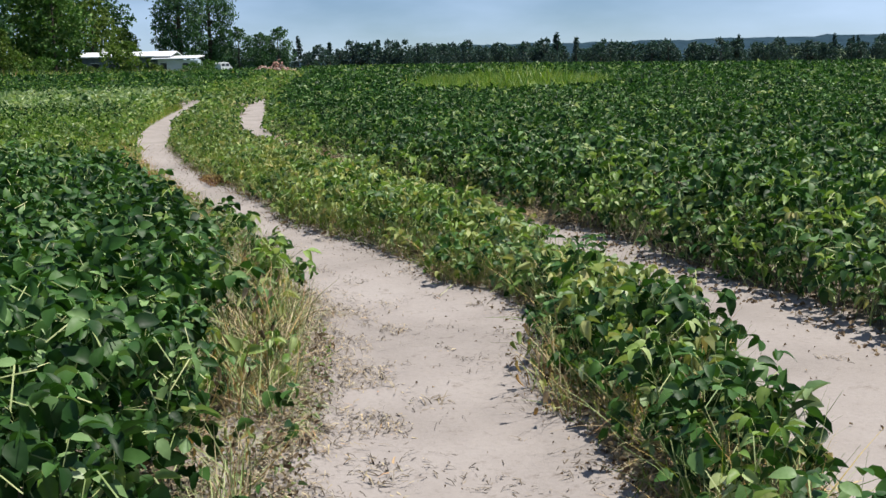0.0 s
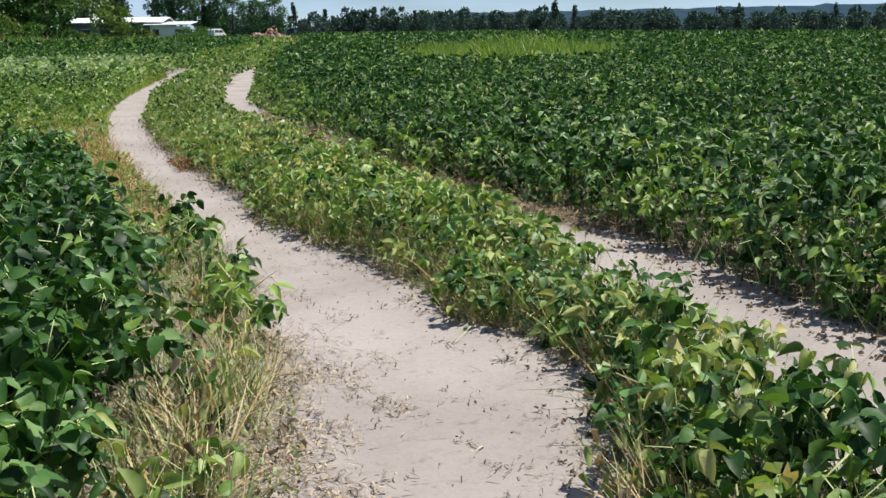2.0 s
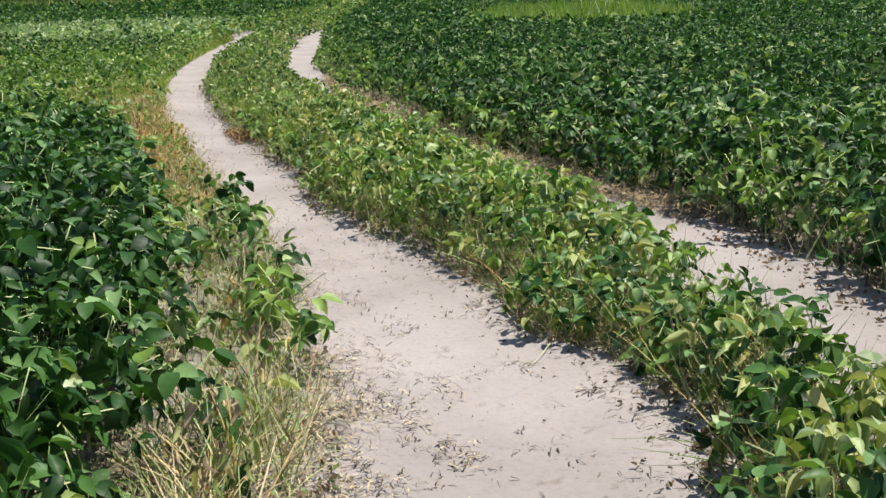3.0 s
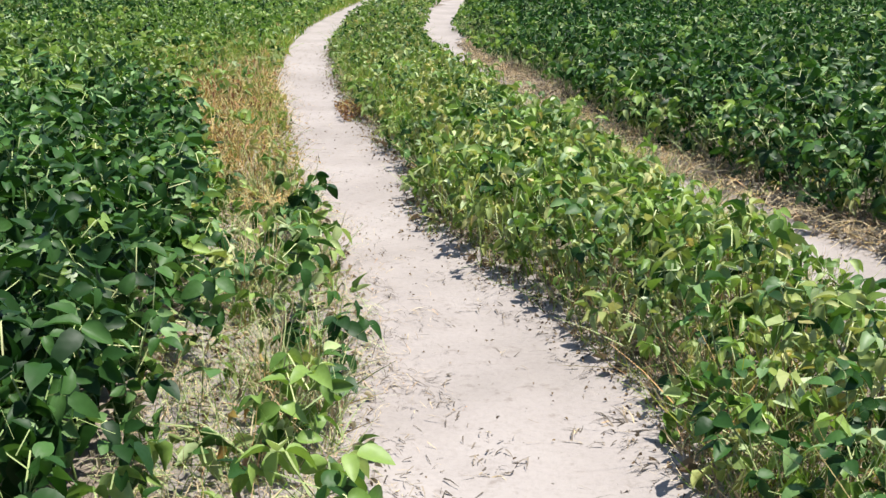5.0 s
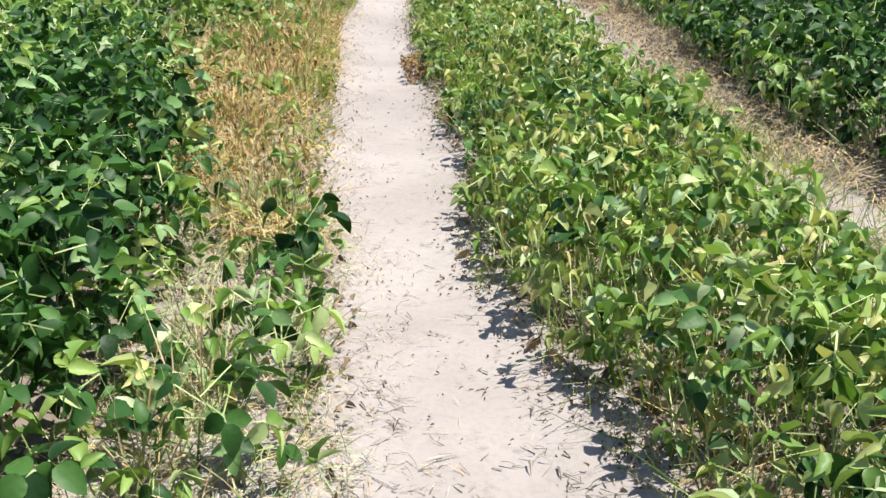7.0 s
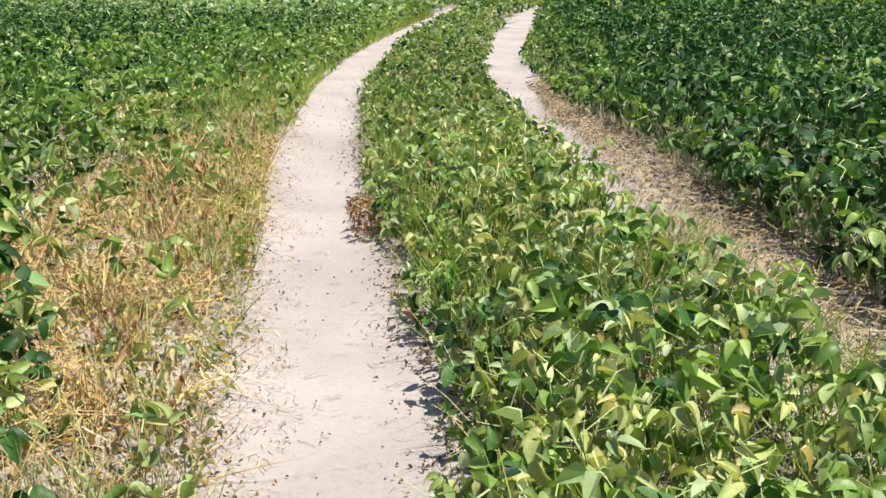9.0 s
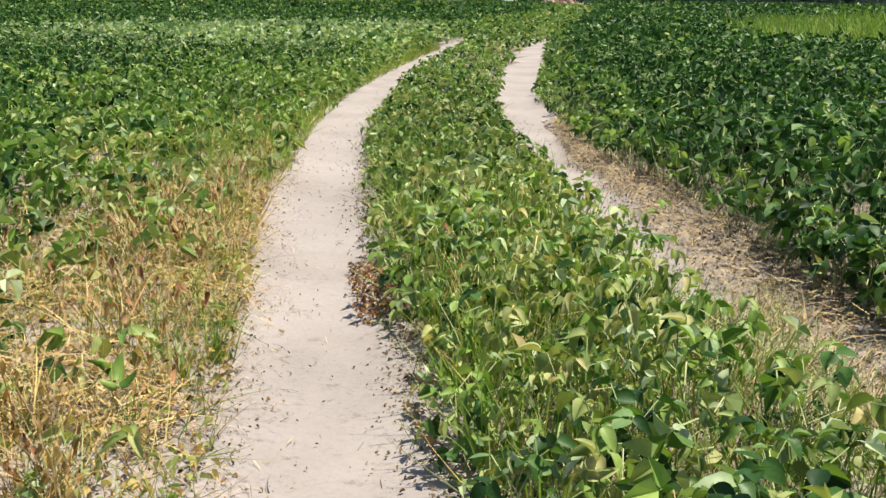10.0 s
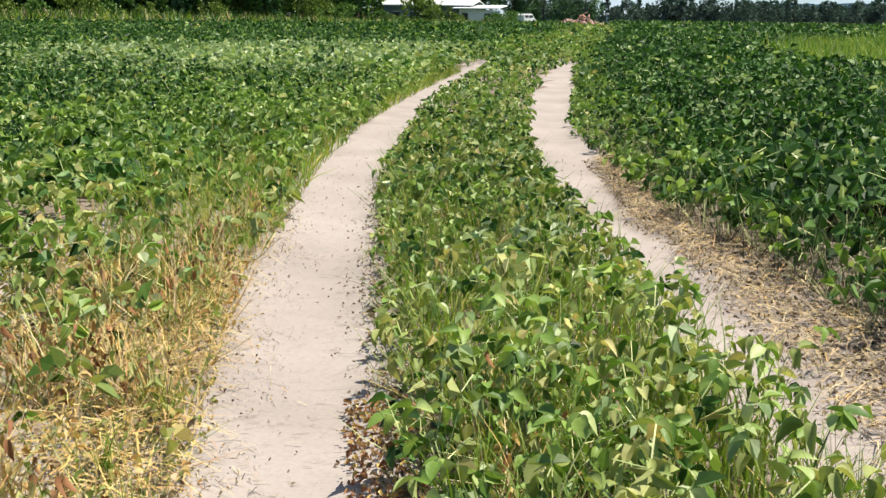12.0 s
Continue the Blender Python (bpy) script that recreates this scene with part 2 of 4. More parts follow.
def crop(x, y):
    """Height, density and kind of the growth at each place. Kinds: 0 dark, 1 mid green, 2 yellowing, 3 pale."""
    ll, lr, rl, rr = (edge(t, y) for t in (Y_LL, Y_LR, Y_RL, Y_RR))
    jag = 0.10 * wave(x, y, 2.2) + 0.05 * wave(x, y, 6.0, 2)
    d_l, d_r = ll - x + jag, x - rr + jag
    n = len(x)
    h, dens, p = np.zeros(n), np.zeros(n), np.zeros((n, 4))
    gone = smooth((y - 44) / 5)                 # far off the two tracks are overgrown
    # right field
    k = d_r > 0
    slope = smooth((y - 18) / 6)                # beyond the bend the field's rim is low and light
    hr = ((0.36 + 0.30 * smooth(d_r / 0.55)) * (1 - slope) + (0.16 + 0.50 * smooth(d_r / 1.3)) * slope) * (1 + 0.15 * wave(x, y, 1.1))
    light = smooth((wave(x, y, 0.45, 1.5) - 0.1) / 0.5) * smooth((16 - y) / 5)
    edge_l = smooth((0.45 - d_r) / 0.4)
    pm = np.clip(0.04 + 0.28 * light + 0.22 * edge_l + 0.45 * slope * smooth((1.1 - d_r) / 0.8), 0, 1)
    pr = np.stack([(1 - pm) * 0.93, pm * 0.94, pm * 0.06, (1 - pm) * 0.07], 1)
    weeds = smooth((1.1 - np.hypot((x - 2.9 - 0.05 * (y - 48)) / 4.3, (y - 50) / 12.0)) / 0.3)
    hr = hr * (1 - 0.45 * weeds)
    h[k], dens[k], p[k] = hr[k], 1.0, pr[k]
    # strip between the tracks
    lo, hi = lr * (1 - gone) + ll * gone, rl * (1 - gone) + rr * gone
    k = (x > lo + 0.04 + jag * 0.7) & (x < hi - 0.04 + jag * 0.7)
    u = np.clip((x - lo) / np.maximum(hi - lo, 0.1), 0, 1)
    top = np.interp(y, [2, 5.5, 7.2, 9, 12, 15, 22, 40, 60], [0.40, 0.46, 0.31, 0.46, 0.50, 0.50, 0.45, 0.40, 0.34])
    hm = top * np.where(u < 0.5, 1 - 0.72 * np.abs(2 * u - 1) ** 3, 1 - 0.5 * np.abs(2 * u - 1) ** 4) * (1 + 0.16 * wave(x, y, 1.6, 3))
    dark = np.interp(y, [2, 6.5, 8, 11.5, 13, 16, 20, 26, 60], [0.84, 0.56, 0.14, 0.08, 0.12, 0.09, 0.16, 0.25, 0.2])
    yel = np.interp(y, [2, 6.5, 8, 11.5, 13, 16.5, 20, 30, 60], [0.03, 0.07, 0.25, 0.27, 0.32, 0.44, 0.30, 0.18, 0.2])
    yel = np.clip(yel + 0.16 * wave(x, y, 1.3, 5), 0.03, 0.8)
    ppale = np.interp(y, [3, 7, 9, 16, 20], [0.08, 0.12, 0.22, 0.16, 0.10])
    pmid = np.stack([dark, 1 - ppale - dark - yel, yel, ppale], 1).clip(0, 1)
    h[k], dens[k], p[k] = hm[k], (np.interp(y, [3.4, 4.6, 6.5, 8, 11, 12, 13.2, 17, 20], [0.30, 0.85, 0.85, 0.50, 0.62, 0.72, 0.36, 0.42, 0.75]) * (0.8 + 0.35 * wave(x, y, 2.4, 6)))[k], pmid[k]
    # left side: dark field, sprawling margin, dry patch, mid green, dark again
    k = d_l > 0
    border = np.interp(y, [3, 4.5, 5.5, 7, 8.5, 10, 11.3, 12, 13, 14, 15.2, 16.6, 18.2, 20, 22, 30], [0.05, 0.20, 0.38, 0.48, 0.55, 0.58, 0.48, 0.46, 0.90, 1.25, 1.4, 1.2, 1.6, 3.0, 8, 27])
    inner = smooth((d_l - border) / 0.30)
    far_l = smooth((y - 17) / 8)
    farther = smooth((y + 0.5 * d_l - 25) / 10)
    h_in = 0.67 * np.interp(y, [13, 17], [1, 0.8]) * (1 + 0.13 * wave(x, y, 1.1, 7)) * (0.75 + 0.25 * smooth((d_l - border) / 0.6))
    h_out = np.where(y < 11.3, 0.20, 0.24 + 0.10 * smooth((d_l - 0.8) / 1.5) + 0.10 * far_l) * (1 + 0.3 * wave(x, y, 1.8, 9))
    h_out = h_out * (1 - farther) + 0.52 * farther * (0.75 + 0.25 * smooth(d_l / 1.0))
    inner = np.where(y > 15, inner * (1 - far_l), inner)
    hl = h_in * inner + h_out * (1 - inner)
    dry = smooth((y - 10.5) / 1.5) * (1 - far_l) * (1 - farther) * smooth((2.9 - d_l) / 1.2)
    dl = np.where(y < 11.3, 0.05 + 0.22 * smooth((y - 6.5) / 2), 0.16 + 0.75 * smooth((d_l - 1.2) / 1.4) + 0.22 * smooth((y - 14.3) / 2) + 0.4 * far_l) * (1 - inner) + 1.0 * inner
    dl = dl * (1 - 0.75 * smooth((y - 11.5) / 1) * smooth((18.5 - y) / 2.5) * smooth((np.interp(y, [11.5, 13, 15, 16.5, 18.5], [1.2, 1.45, 1.0, 0.6, 0.4]) - d_l) / 0.4))
    dl = np.clip(dl + farther, 0, 1) * (0.55 + 0.45 * smooth(d_l / 0.35))
    pale = smooth((np.hypot((x + 13) / 9, (y - 42) / 10) - 1.35) / -0.7)
    near_p = np.interp(y, [11.5, 14.5], [0.97, 0.22])
    pin = np.stack([near_p, 0.985 - near_p, 0 * y, 0 * y + 0.015], 1)
    py = np.clip(0.10 + 0.30 * dry + 0.12 * wave(x, y, 1.5, 4), 0.04, 0.8) * (1 - 0.7 * far_l)
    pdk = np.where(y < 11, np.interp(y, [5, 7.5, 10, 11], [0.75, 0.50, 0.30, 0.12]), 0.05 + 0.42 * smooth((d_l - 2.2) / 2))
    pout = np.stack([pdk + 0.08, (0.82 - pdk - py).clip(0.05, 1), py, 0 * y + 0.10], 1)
    pfar = np.stack([0.82 - 0.72 * pale, 0.16 - 0.1 * pale, 0.02 + 0 * pale, 0.82 * pale], 1)
    rim = (smooth((1.6 - d_l) / 1.2) * 0.8)[:, None]
    pfar = pfar * (1 - rim) + rim * np.array([0.1, 0.7, 0.15, 0.05])
    pl = inner[:, None] * pin + (1 - inner)[:, None] * (pout * (1 - farther)[:, None] + pfar * farther[:, None])
    h[k], dens[k], p[k] = hl[k], dl[k], pl[k]
    return h, dens, p


def wedge(x, y, spare=0.8):
    """The stretch of the plan that the camera's view covers along the walk."""
    right = 0.42 * y + 1.2 + spare
    left = np.minimum(np.minimum(-0.40 * y, -0.3 - 0.75 * (y - 5.3)), -2 - 0.80 * (y - 11.3)) - spare
    return (x < right) & (x > left) & (y > 2.2)


# ---- mesh building ----


def mesh_np(name, v, f, mats, fm=None, soft=False):
    """A mesh from arrays of vertices and triangles."""
    me = bpy.data.meshes.new(name)
    v, f = np.asarray(v, np.float32), np.asarray(f, np.int32)
    me.vertices.add(len(v))
    me.vertices.foreach_set("co", v.ravel())
    me.loops.add(f.size)
    me.loops.foreach_set("vertex_index", f.ravel())
    me.polygons.add(len(f))
    me.polygons.foreach_set("loop_start", np.arange(0, f.size, 3, dtype=np.int32))
    if fm is not None:
        me.polygons.foreach_set("material_index", np.asarray(fm, np.int32))
    me.polygons.foreach_set("use_smooth", np.full(len(f), soft))
    for m in mats:
        me.materials.append(m)
    me.update(calc_edges=True)
    me.validate()
    return me


def turns(yaw, tilt, lean):
    """Rotation matrices, n x 3 x 3: lean about y, tilt about x, then yaw about z."""
    cy, sy, ct, st, cl, sl = np.cos(yaw), np.sin(yaw), np.cos(tilt), np.sin(tilt), np.cos(lean), np.sin(lean)
    o, i = np.zeros_like(cy), np.ones_like(cy)
    rz = np.stack([cy, -sy, o, sy, cy, o, o, o, i], 1).reshape(-1, 3, 3)
    rx = np.stack([i, o, o, o, ct, -st, o, st, ct], 1).reshape(-1, 3, 3)
    ry = np.stack([cl, o, sl, o, i, o, -sl, o, cl], 1).reshape(-1, 3, 3)
    return rz @ rx @ ry


def spread(proto, rot, scale, at):
    """Copies of a small pattern (vertices, triangles, materials), joined into arrays."""
    v, f, m = proto
    out = np.einsum("nij,vj->nvi", rot, v) * np.reshape(scale, (-1, 1, 1)) + at[:, None, :]
    n = len(at)
    ff = f[None] + (np.arange(n) * len(v))[:, None, None]
    return out.reshape(-1, 3), ff.reshape(-1, 3), np.tile(m, n)


def join(sets):
    vs, fs, ms, k = [], [], [], 0
    for v, f, m in sets:
        if len(v):
            vs.append(v), fs.append(f + k), ms.append(m)
            k += len(v)
    return np.concatenate(vs), np.concatenate(fs), np.concatenate(ms)


def leaflet(fine=2, length=1.0, width=0.62, fold=0.12, droop=0.18):
    """An ovate leaflet along +y, folded on its midrib."""
    if fine >= 2:
        cuts = [(0.09, 0.26), (0.24, 0.44), (0.42, 0.50), (0.62, 0.45), (0.84, 0.28)] if fine == 3 else [(0.13, 0.36), (0.42, 0.50), (0.78, 0.34)]
        v, f = [(0, 0, 0)], []
        for s, w in cuts:
            z = -droop * s * s
            v += [(0, s, z), (-w, s - 0.03, z + fold * 2 * w), (w, s - 0.03, z + fold * 2 * w)]
        v.append((0, 1, -droop))
        f += [(0, 1, 2), (0, 3, 1)]
        for i in range(len(cuts) - 1):
            a, b = 1 + 3 * i, 4 + 3 * i
            f += [(a, b, b + 1), (a, b + 1, a + 1), (a, a + 2, b + 2), (a, b + 2, b)]
        a, b = 1 + 3 * (len(cuts) - 1), 1 + 3 * len(cuts)
        f += [(a, b, a + 1), (a, a + 2, b)]
    elif fine == 1:
        v = [(0, 0, 0), (0, 1, -droop), (-0.5, 0.30, fold), (-0.36, 0.70, fold - droop * 0.5), (0.5, 0.30, fold), (0.36, 0.70, fold - droop * 0.5)]
        f = [(0, 1, 3), (0, 3, 2), (0, 4, 5), (0, 5, 1)]
    else:
        v = [(0, 0, 0), (0, 1, -droop), (-0.48, 0.42, fold), (0.48, 0.42, fold)]
        f = [(0, 1, 2), (0, 3, 1)]
    v = np.array(v, float) * (width * length, length, length)
    return v, np.array(f), np.zeros(len(f), int)


def trifoliate(fine, seed, stalk=0.12, wilt=0.0):
    """A compound leaf of three leaflets; its stalk ends at the origin. Wilting narrows, folds and droops them. Material 0 leaf, 1 stalk."""
    rnd = random.Random(seed)
    sets = []
    for a, ln in ((0, 0.105), (72, 0.092), (-72, 0.092)):
        v, f, m = leaflet(fine, ln * rnd.uniform(0.85, 1.1), rnd.uniform(0.56, 0.82) * (1 - 0.3 * wilt), rnd.uniform(0.02, 0.22) + 0.22 * wilt, rnd.uniform(0.05, 0.6) + 0.35 * wilt * rnd.random())
        r = turns(np.array([radians(a + rnd.uniform(-14, 14))]), np.array([rnd.uniform(-0.6 - 0.6 * wilt, 0.32)]), np.array([rnd.uniform(-0.6, 0.6)]))[0]
        base = np.array([0, 0.03 if a == 0 else 0.008, 0])
        sets.append((v @ r.T + base, f, m))
    if stalk:
        w = 0.0030
        v = np.array([(-w, 0, 0), (w, 0, 0), (w, -stalk * 0.45, -stalk * 0.9), (-w, -stalk * 0.45, -stalk * 0.9), (0, 0.03, 0.001)])
        sets.append((v, np.array([(0, 2, 1), (0, 3, 2), (0, 1, 4)]), np.ones(3, int)))
    return join(sets)


def blade(length=1.0, width=0.02, bend=0.3, parts=2):
    """A grass blade or straw standing on the origin and bending to +y."""
    v, f = [], []
    for i in range(parts + 1):
        s = i / parts
        w = width * (1 - 0.85 * s) / 2
        v += [(-w, bend * s * s, s * (1 - 0.25 * bend * s)), (w, bend * s * s, s * (1 - 0.25 * bend * s))]
        if i:
            k = 2 * i
            f += [(k - 2, k - 1, k + 1), (k - 2, k + 1, k)]
    return np.array(v, float) * length, np.array(f), np.zeros(len(f), int)


def part(name, me, parent, label="", m=None):
    ob = new(name, me)
    ob.parent = parent
    if m is not None:
        ob.matrix_basis = m
    return tagged(ob, label) if label else ob


rng = np.random.default_rng(7)


def places(n, x0, x1, y0, y1):
    return rng.uniform(x0, x1, n), rng.uniform(y0, y1, n)


# ---- ground ----


def graded(stops):
    out = []
    for a, b, step in stops:
        out += list(np.arange(a, b, step))
    return np.array(out + [stops[-1][1]])


gx = graded([(-3000, -600, 400), (-600, -100, 60), (-100, -12, 4), (-12, -6, 0.3), (-6, 3, 0.085), (3, 12, 0.5), (12, 100, 6), (100, 600, 60), (600, 3000, 400)])
gy = graded([(-3000, -600, 400), (-600, -60, 60), (-60, 2, 2), (2, 18, 0.085), (18, 34, 0.25), (34, 100, 3), (100, 600, 40), (600, 3000, 400)])
X, Y = (a.ravel() for a in np.meshgrid(gx, gy))
ll, lr, rl, rr = (edge(t, Y) for t in (Y_LL, Y_LR, Y_RL, Y_RR))
near_way = smooth((60 - np.hypot(X, Y - 10)) / 20)


def trough(x, a, b):
    mid, half = (a + b) / 2, (b - a) / 2
    return smooth(1.35 - np.abs(x - mid) / half)


Z = land(X, Y) - near_way * 0.035 * (trough(X, ll, lr) + trough(X, rl, rr))
Z += near_way * (0.007 * wave(X, Y, 3.1) + 0.005 * wave(X, Y, 9.0, 1) + 0.003 * wave(X, Y, 19.0, 4))
nx, ny = len(gx), len(gy)
q = (np.arange(ny - 1)[:, None] * nx + np.arange(nx - 1)[None]).ravel()
F = np.concatenate([np.stack([q, q + 1, q + nx + 1], 1), np.stack([q, q + nx + 1, q + nx], 1)])
mx, my = X[F].mean(1), Y[F].mean(1)
# Faces under the plants get the soil with crop shade in its colour.
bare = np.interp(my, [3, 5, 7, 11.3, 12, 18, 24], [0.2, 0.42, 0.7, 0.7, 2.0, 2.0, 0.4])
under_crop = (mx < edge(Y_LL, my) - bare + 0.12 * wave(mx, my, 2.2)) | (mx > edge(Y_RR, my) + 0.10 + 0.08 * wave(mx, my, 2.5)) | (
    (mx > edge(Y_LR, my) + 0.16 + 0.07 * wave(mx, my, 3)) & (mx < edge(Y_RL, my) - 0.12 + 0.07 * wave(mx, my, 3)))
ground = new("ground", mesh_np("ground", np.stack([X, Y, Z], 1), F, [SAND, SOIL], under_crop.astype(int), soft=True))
tagged(ground, "pale sandy field soil with two worn wheel tracks", "ground", kind="structure")


def ground_z(x, y):
    a, b, c, d = (edge(t, y) for t in (Y_LL, Y_LR, Y_RL, Y_RR))
    w = smooth((60 - np.hypot(x, y - 10)) / 20)
    return land(x, y) - w * 0.035 * (trough(x, a, b) + trough(x, c, d)) + w * (0.007 * wave(x, y, 3.1) + 0.005 * wave(x, y, 9.0, 1))


# ---- lower foliage of the far field ----
# One sheet fills the gaps below the leaves; its dark colour is painted shade.
cx = graded([(-300, -60, 6), (-60, -20, 2), (-20, 12, 0.4), (12, 60, 2), (60, 300, 6)])
cy = graded([(-120, -10, 6), (-10, 40, 0.5), (40, 90, 1.5), (90, 232, 5)])
X, Y = (a.ravel() for a in np.meshgrid(cx, cy))
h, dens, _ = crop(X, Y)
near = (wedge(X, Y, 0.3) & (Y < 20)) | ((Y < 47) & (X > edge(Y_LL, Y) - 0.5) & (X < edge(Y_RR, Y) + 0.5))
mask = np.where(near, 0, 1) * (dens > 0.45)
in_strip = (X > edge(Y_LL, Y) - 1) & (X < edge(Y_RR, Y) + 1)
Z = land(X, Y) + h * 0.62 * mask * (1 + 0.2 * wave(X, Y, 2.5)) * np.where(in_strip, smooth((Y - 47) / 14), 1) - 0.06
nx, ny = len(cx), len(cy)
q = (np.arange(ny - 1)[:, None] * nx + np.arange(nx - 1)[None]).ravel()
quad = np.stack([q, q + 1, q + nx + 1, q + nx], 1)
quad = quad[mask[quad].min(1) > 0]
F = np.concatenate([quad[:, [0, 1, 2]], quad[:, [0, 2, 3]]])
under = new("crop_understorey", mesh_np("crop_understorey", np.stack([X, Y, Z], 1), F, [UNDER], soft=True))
tagged(under, "lower leaves of the soybean field, coloured dark as in shade", "foliage", kind="stuff")

# ---- soybean canopy, joined ----
LEAVES = [LEAF_DARK, LEAF_MID, LEAF_YELLOW, LEAF_PALE]


def canopy(name, label, x0, x1, y0, y1, per_m2, fine, size, where, low=0.2, stalk=0.12, tilt=0.7, small=0.8, ahead=True):
    n = int(per_m2 * (x1 - x0) * (y1 - y0))
    x, y = places(n, x0, x1, y0, y1)
    ok = (wedge(x, y) == ahead) & where(x, y)
    x, y = x[ok], y[ok]
    h, dens, p = crop(x, y)
    ok = rng.random(len(x)) < dens
    x, y, h, p = x[ok], y[ok], h[ok], p[ok]
    kind = (rng.random(len(x))[:, None] > np.cumsum(p, 1)[:, :3]).sum(1)
    z = h * (low + (1 - low) * rng.random(len(x)) ** 0.6) * rng.uniform(0.85, 1.12, len(x))
    at = np.stack([x, y, ground_z(x, y) + z], 1)
    grown = np.where((x < edge(Y_RR, y)) & (x > edge(Y_LL, y)) & (y < 40), np.where((y > 12.8) & (y < 19), 0.85 * small, np.where(y < 7.5, 0.5 + 0.5 * small, small)), 1.0)
    variant = rng.integers(0, 6, len(x))
    sets = []
    for k in range(4):
        for i in range(6):
            s = (kind == k) & (variant == i)
            c = s.sum()
            if c:
                v, f, m = spread(trifoliate(fine, 10 * fine + i, stalk, (0.2, 0.7, 1.0, 0.4)[k]), turns(rng.uniform(0, 6.283, c), rng.normal(-0.15, tilt, c), rng.normal(0, tilt, c)),
                                 size * grown[s] * rng.uniform(0.65, 1.2, c), at[s])
                sets.append((v, f, np.where(m == 1, 4, k)))
    v, f, m = join(sets)
    ob = new(name, mesh_np(name, v, f, LEAVES + [STEM], m, fine == 2))
    return tagged(ob, label, "foliage", kind="stuff")


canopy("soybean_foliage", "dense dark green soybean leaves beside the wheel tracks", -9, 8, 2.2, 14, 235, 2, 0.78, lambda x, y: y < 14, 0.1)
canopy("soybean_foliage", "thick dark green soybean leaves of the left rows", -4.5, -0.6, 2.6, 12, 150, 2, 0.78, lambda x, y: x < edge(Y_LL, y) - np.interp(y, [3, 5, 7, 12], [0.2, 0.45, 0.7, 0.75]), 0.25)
canopy("soybean_foliage", "small yellowing leaves of the strip between the tracks", -8, 2.2, 3.0, 26, 160, 1, 0.74,
       lambda x, y: (x > edge(Y_LR, y)) & (x < edge(Y_RL, y)), small=1.0)
canopy("soybean_foliage", "soybean leaves of the field along the bend", -24, 17, 14, 34, 95, 1, 1.0, lambda x, y: y >= 14)
canopy("soybean_foliage", "soybean leaves of the middle field", -62, 37, 34, 80, 20, 0, 1.85, lambda x, y: y >= 34, 0.55, 0)
canopy("soybean_foliage", "soybean leaves of the far field", -170, 95, 80, 222, 2.6, 0, 3.8, lambda x, y: y >= 80, 0.7, 0)

canopy("soybean_foliage", "soybean leaves beside and behind the start of the walk", -26, 22, -10, 24, 18, 0, 1.9, lambda x, y: x > -900, 0.5, 0, ahead=False)

# ---- straw, stalks, grass and litter ----


def strewn(name, label, category, x, y, proto, scale, mats, kinds, flat=False, lift=0.0, lean=0.35):
    n = len(x)
    if flat:
        rot = turns(rng.uniform(0, 6.283, n), rng.normal(-1.45, 0.18, n), rng.normal(0, 0.5, n))
    else:
        rot = turns(rng.uniform(0, 6.283, n), rng.normal(0, lean, n), rng.normal(0, lean, n))
    at = np.stack([x, y, ground_z(x, y) + lift * rng.random(n)], 1)
    v, f, m = spread(proto, rot, scale, at)
    per = len(proto[1])
    ob = new(name, mesh_np(name, v, f, mats, np.repeat(kinds, per)))
    return tagged(ob, label, category, kind="stuff")


def between(n, y0, y1, a, b):
    """Places between two edges of the plan, each given as a function of y."""
    y = rng.uniform(y0, y1, n)
    lo, hi = a(y), b(y)
    return lo + (hi - lo) * rng.random(n), y


LLe, LRe, RLe, RRe = (lambda y: edge(Y_LL, y)), (lambda y: edge(Y_LR, y)), (lambda y: edge(Y_RL, y)), (lambda y: edge(Y_RR, y))

# flattened straw on the left margin and over the right track
x, y = between(19000, 2.4, 11.5, lambda y: LLe(y) - 0.8, lambda y: LLe(y) + 0.03 + 0.08 * np.sin(3 * y))
strewn("straw_litter", "pale trampled straw at the field margin", "straw", x, y, blade(1, 0.024, 0.6), rng.uniform(0.04, 0.17, len(x)), [STRAW, TWIG, STEM, LEAF_PALE], rng.choice(4, len(x), p=[0.45, 0.2, 0.25, 0.1]), True, 0.06)
x, y = between(12000, 10.5, 24, lambda y: RRe(y) - np.interp(y, [10.5, 13, 15, 17, 20, 24], [0.20, 0.5, 0.75, 0.55, 0.36, 0.12]) * (0.75 + 0.25 * wave(0 * y, y, 2.0)), lambda y: RRe(y) + 0.15)
strewn("straw_litter", "golden straw lying over the wheel track", "straw", x, y, blade(1, 0.026, 0.3), rng.uniform(0.08, 0.30, len(x)), [STRAW, STRAW_GOLD, TWIG], rng.choice(3, len(x), p=[0.56, 0.12, 0.32]), True, 0.09)
x, y = between(14000, 10.8, 18, lambda y: LLe(y) - np.interp(y, [10.8, 12, 15, 20], [0.5, 1.3, 1.4, 0.7]), lambda y: LLe(y) - 0.08)
keep = wave(x, y, 1.9, 5.5) > -0.12
x, y = x[keep], y[keep]
strewn("straw_litter", "golden dried straw of the withered patch", "straw", x, y, blade(1, 0.026, 0.3), rng.uniform(0.10, 0.32, len(x)), [STRAW_GOLD, STRAW, TWIG], rng.choice(3, len(x), p=[0.7, 0.22, 0.08]), True, 0.12)

x, y = between(2600, 3.1, 4.9, lambda y: LRe(y) + 0.1, RLe)
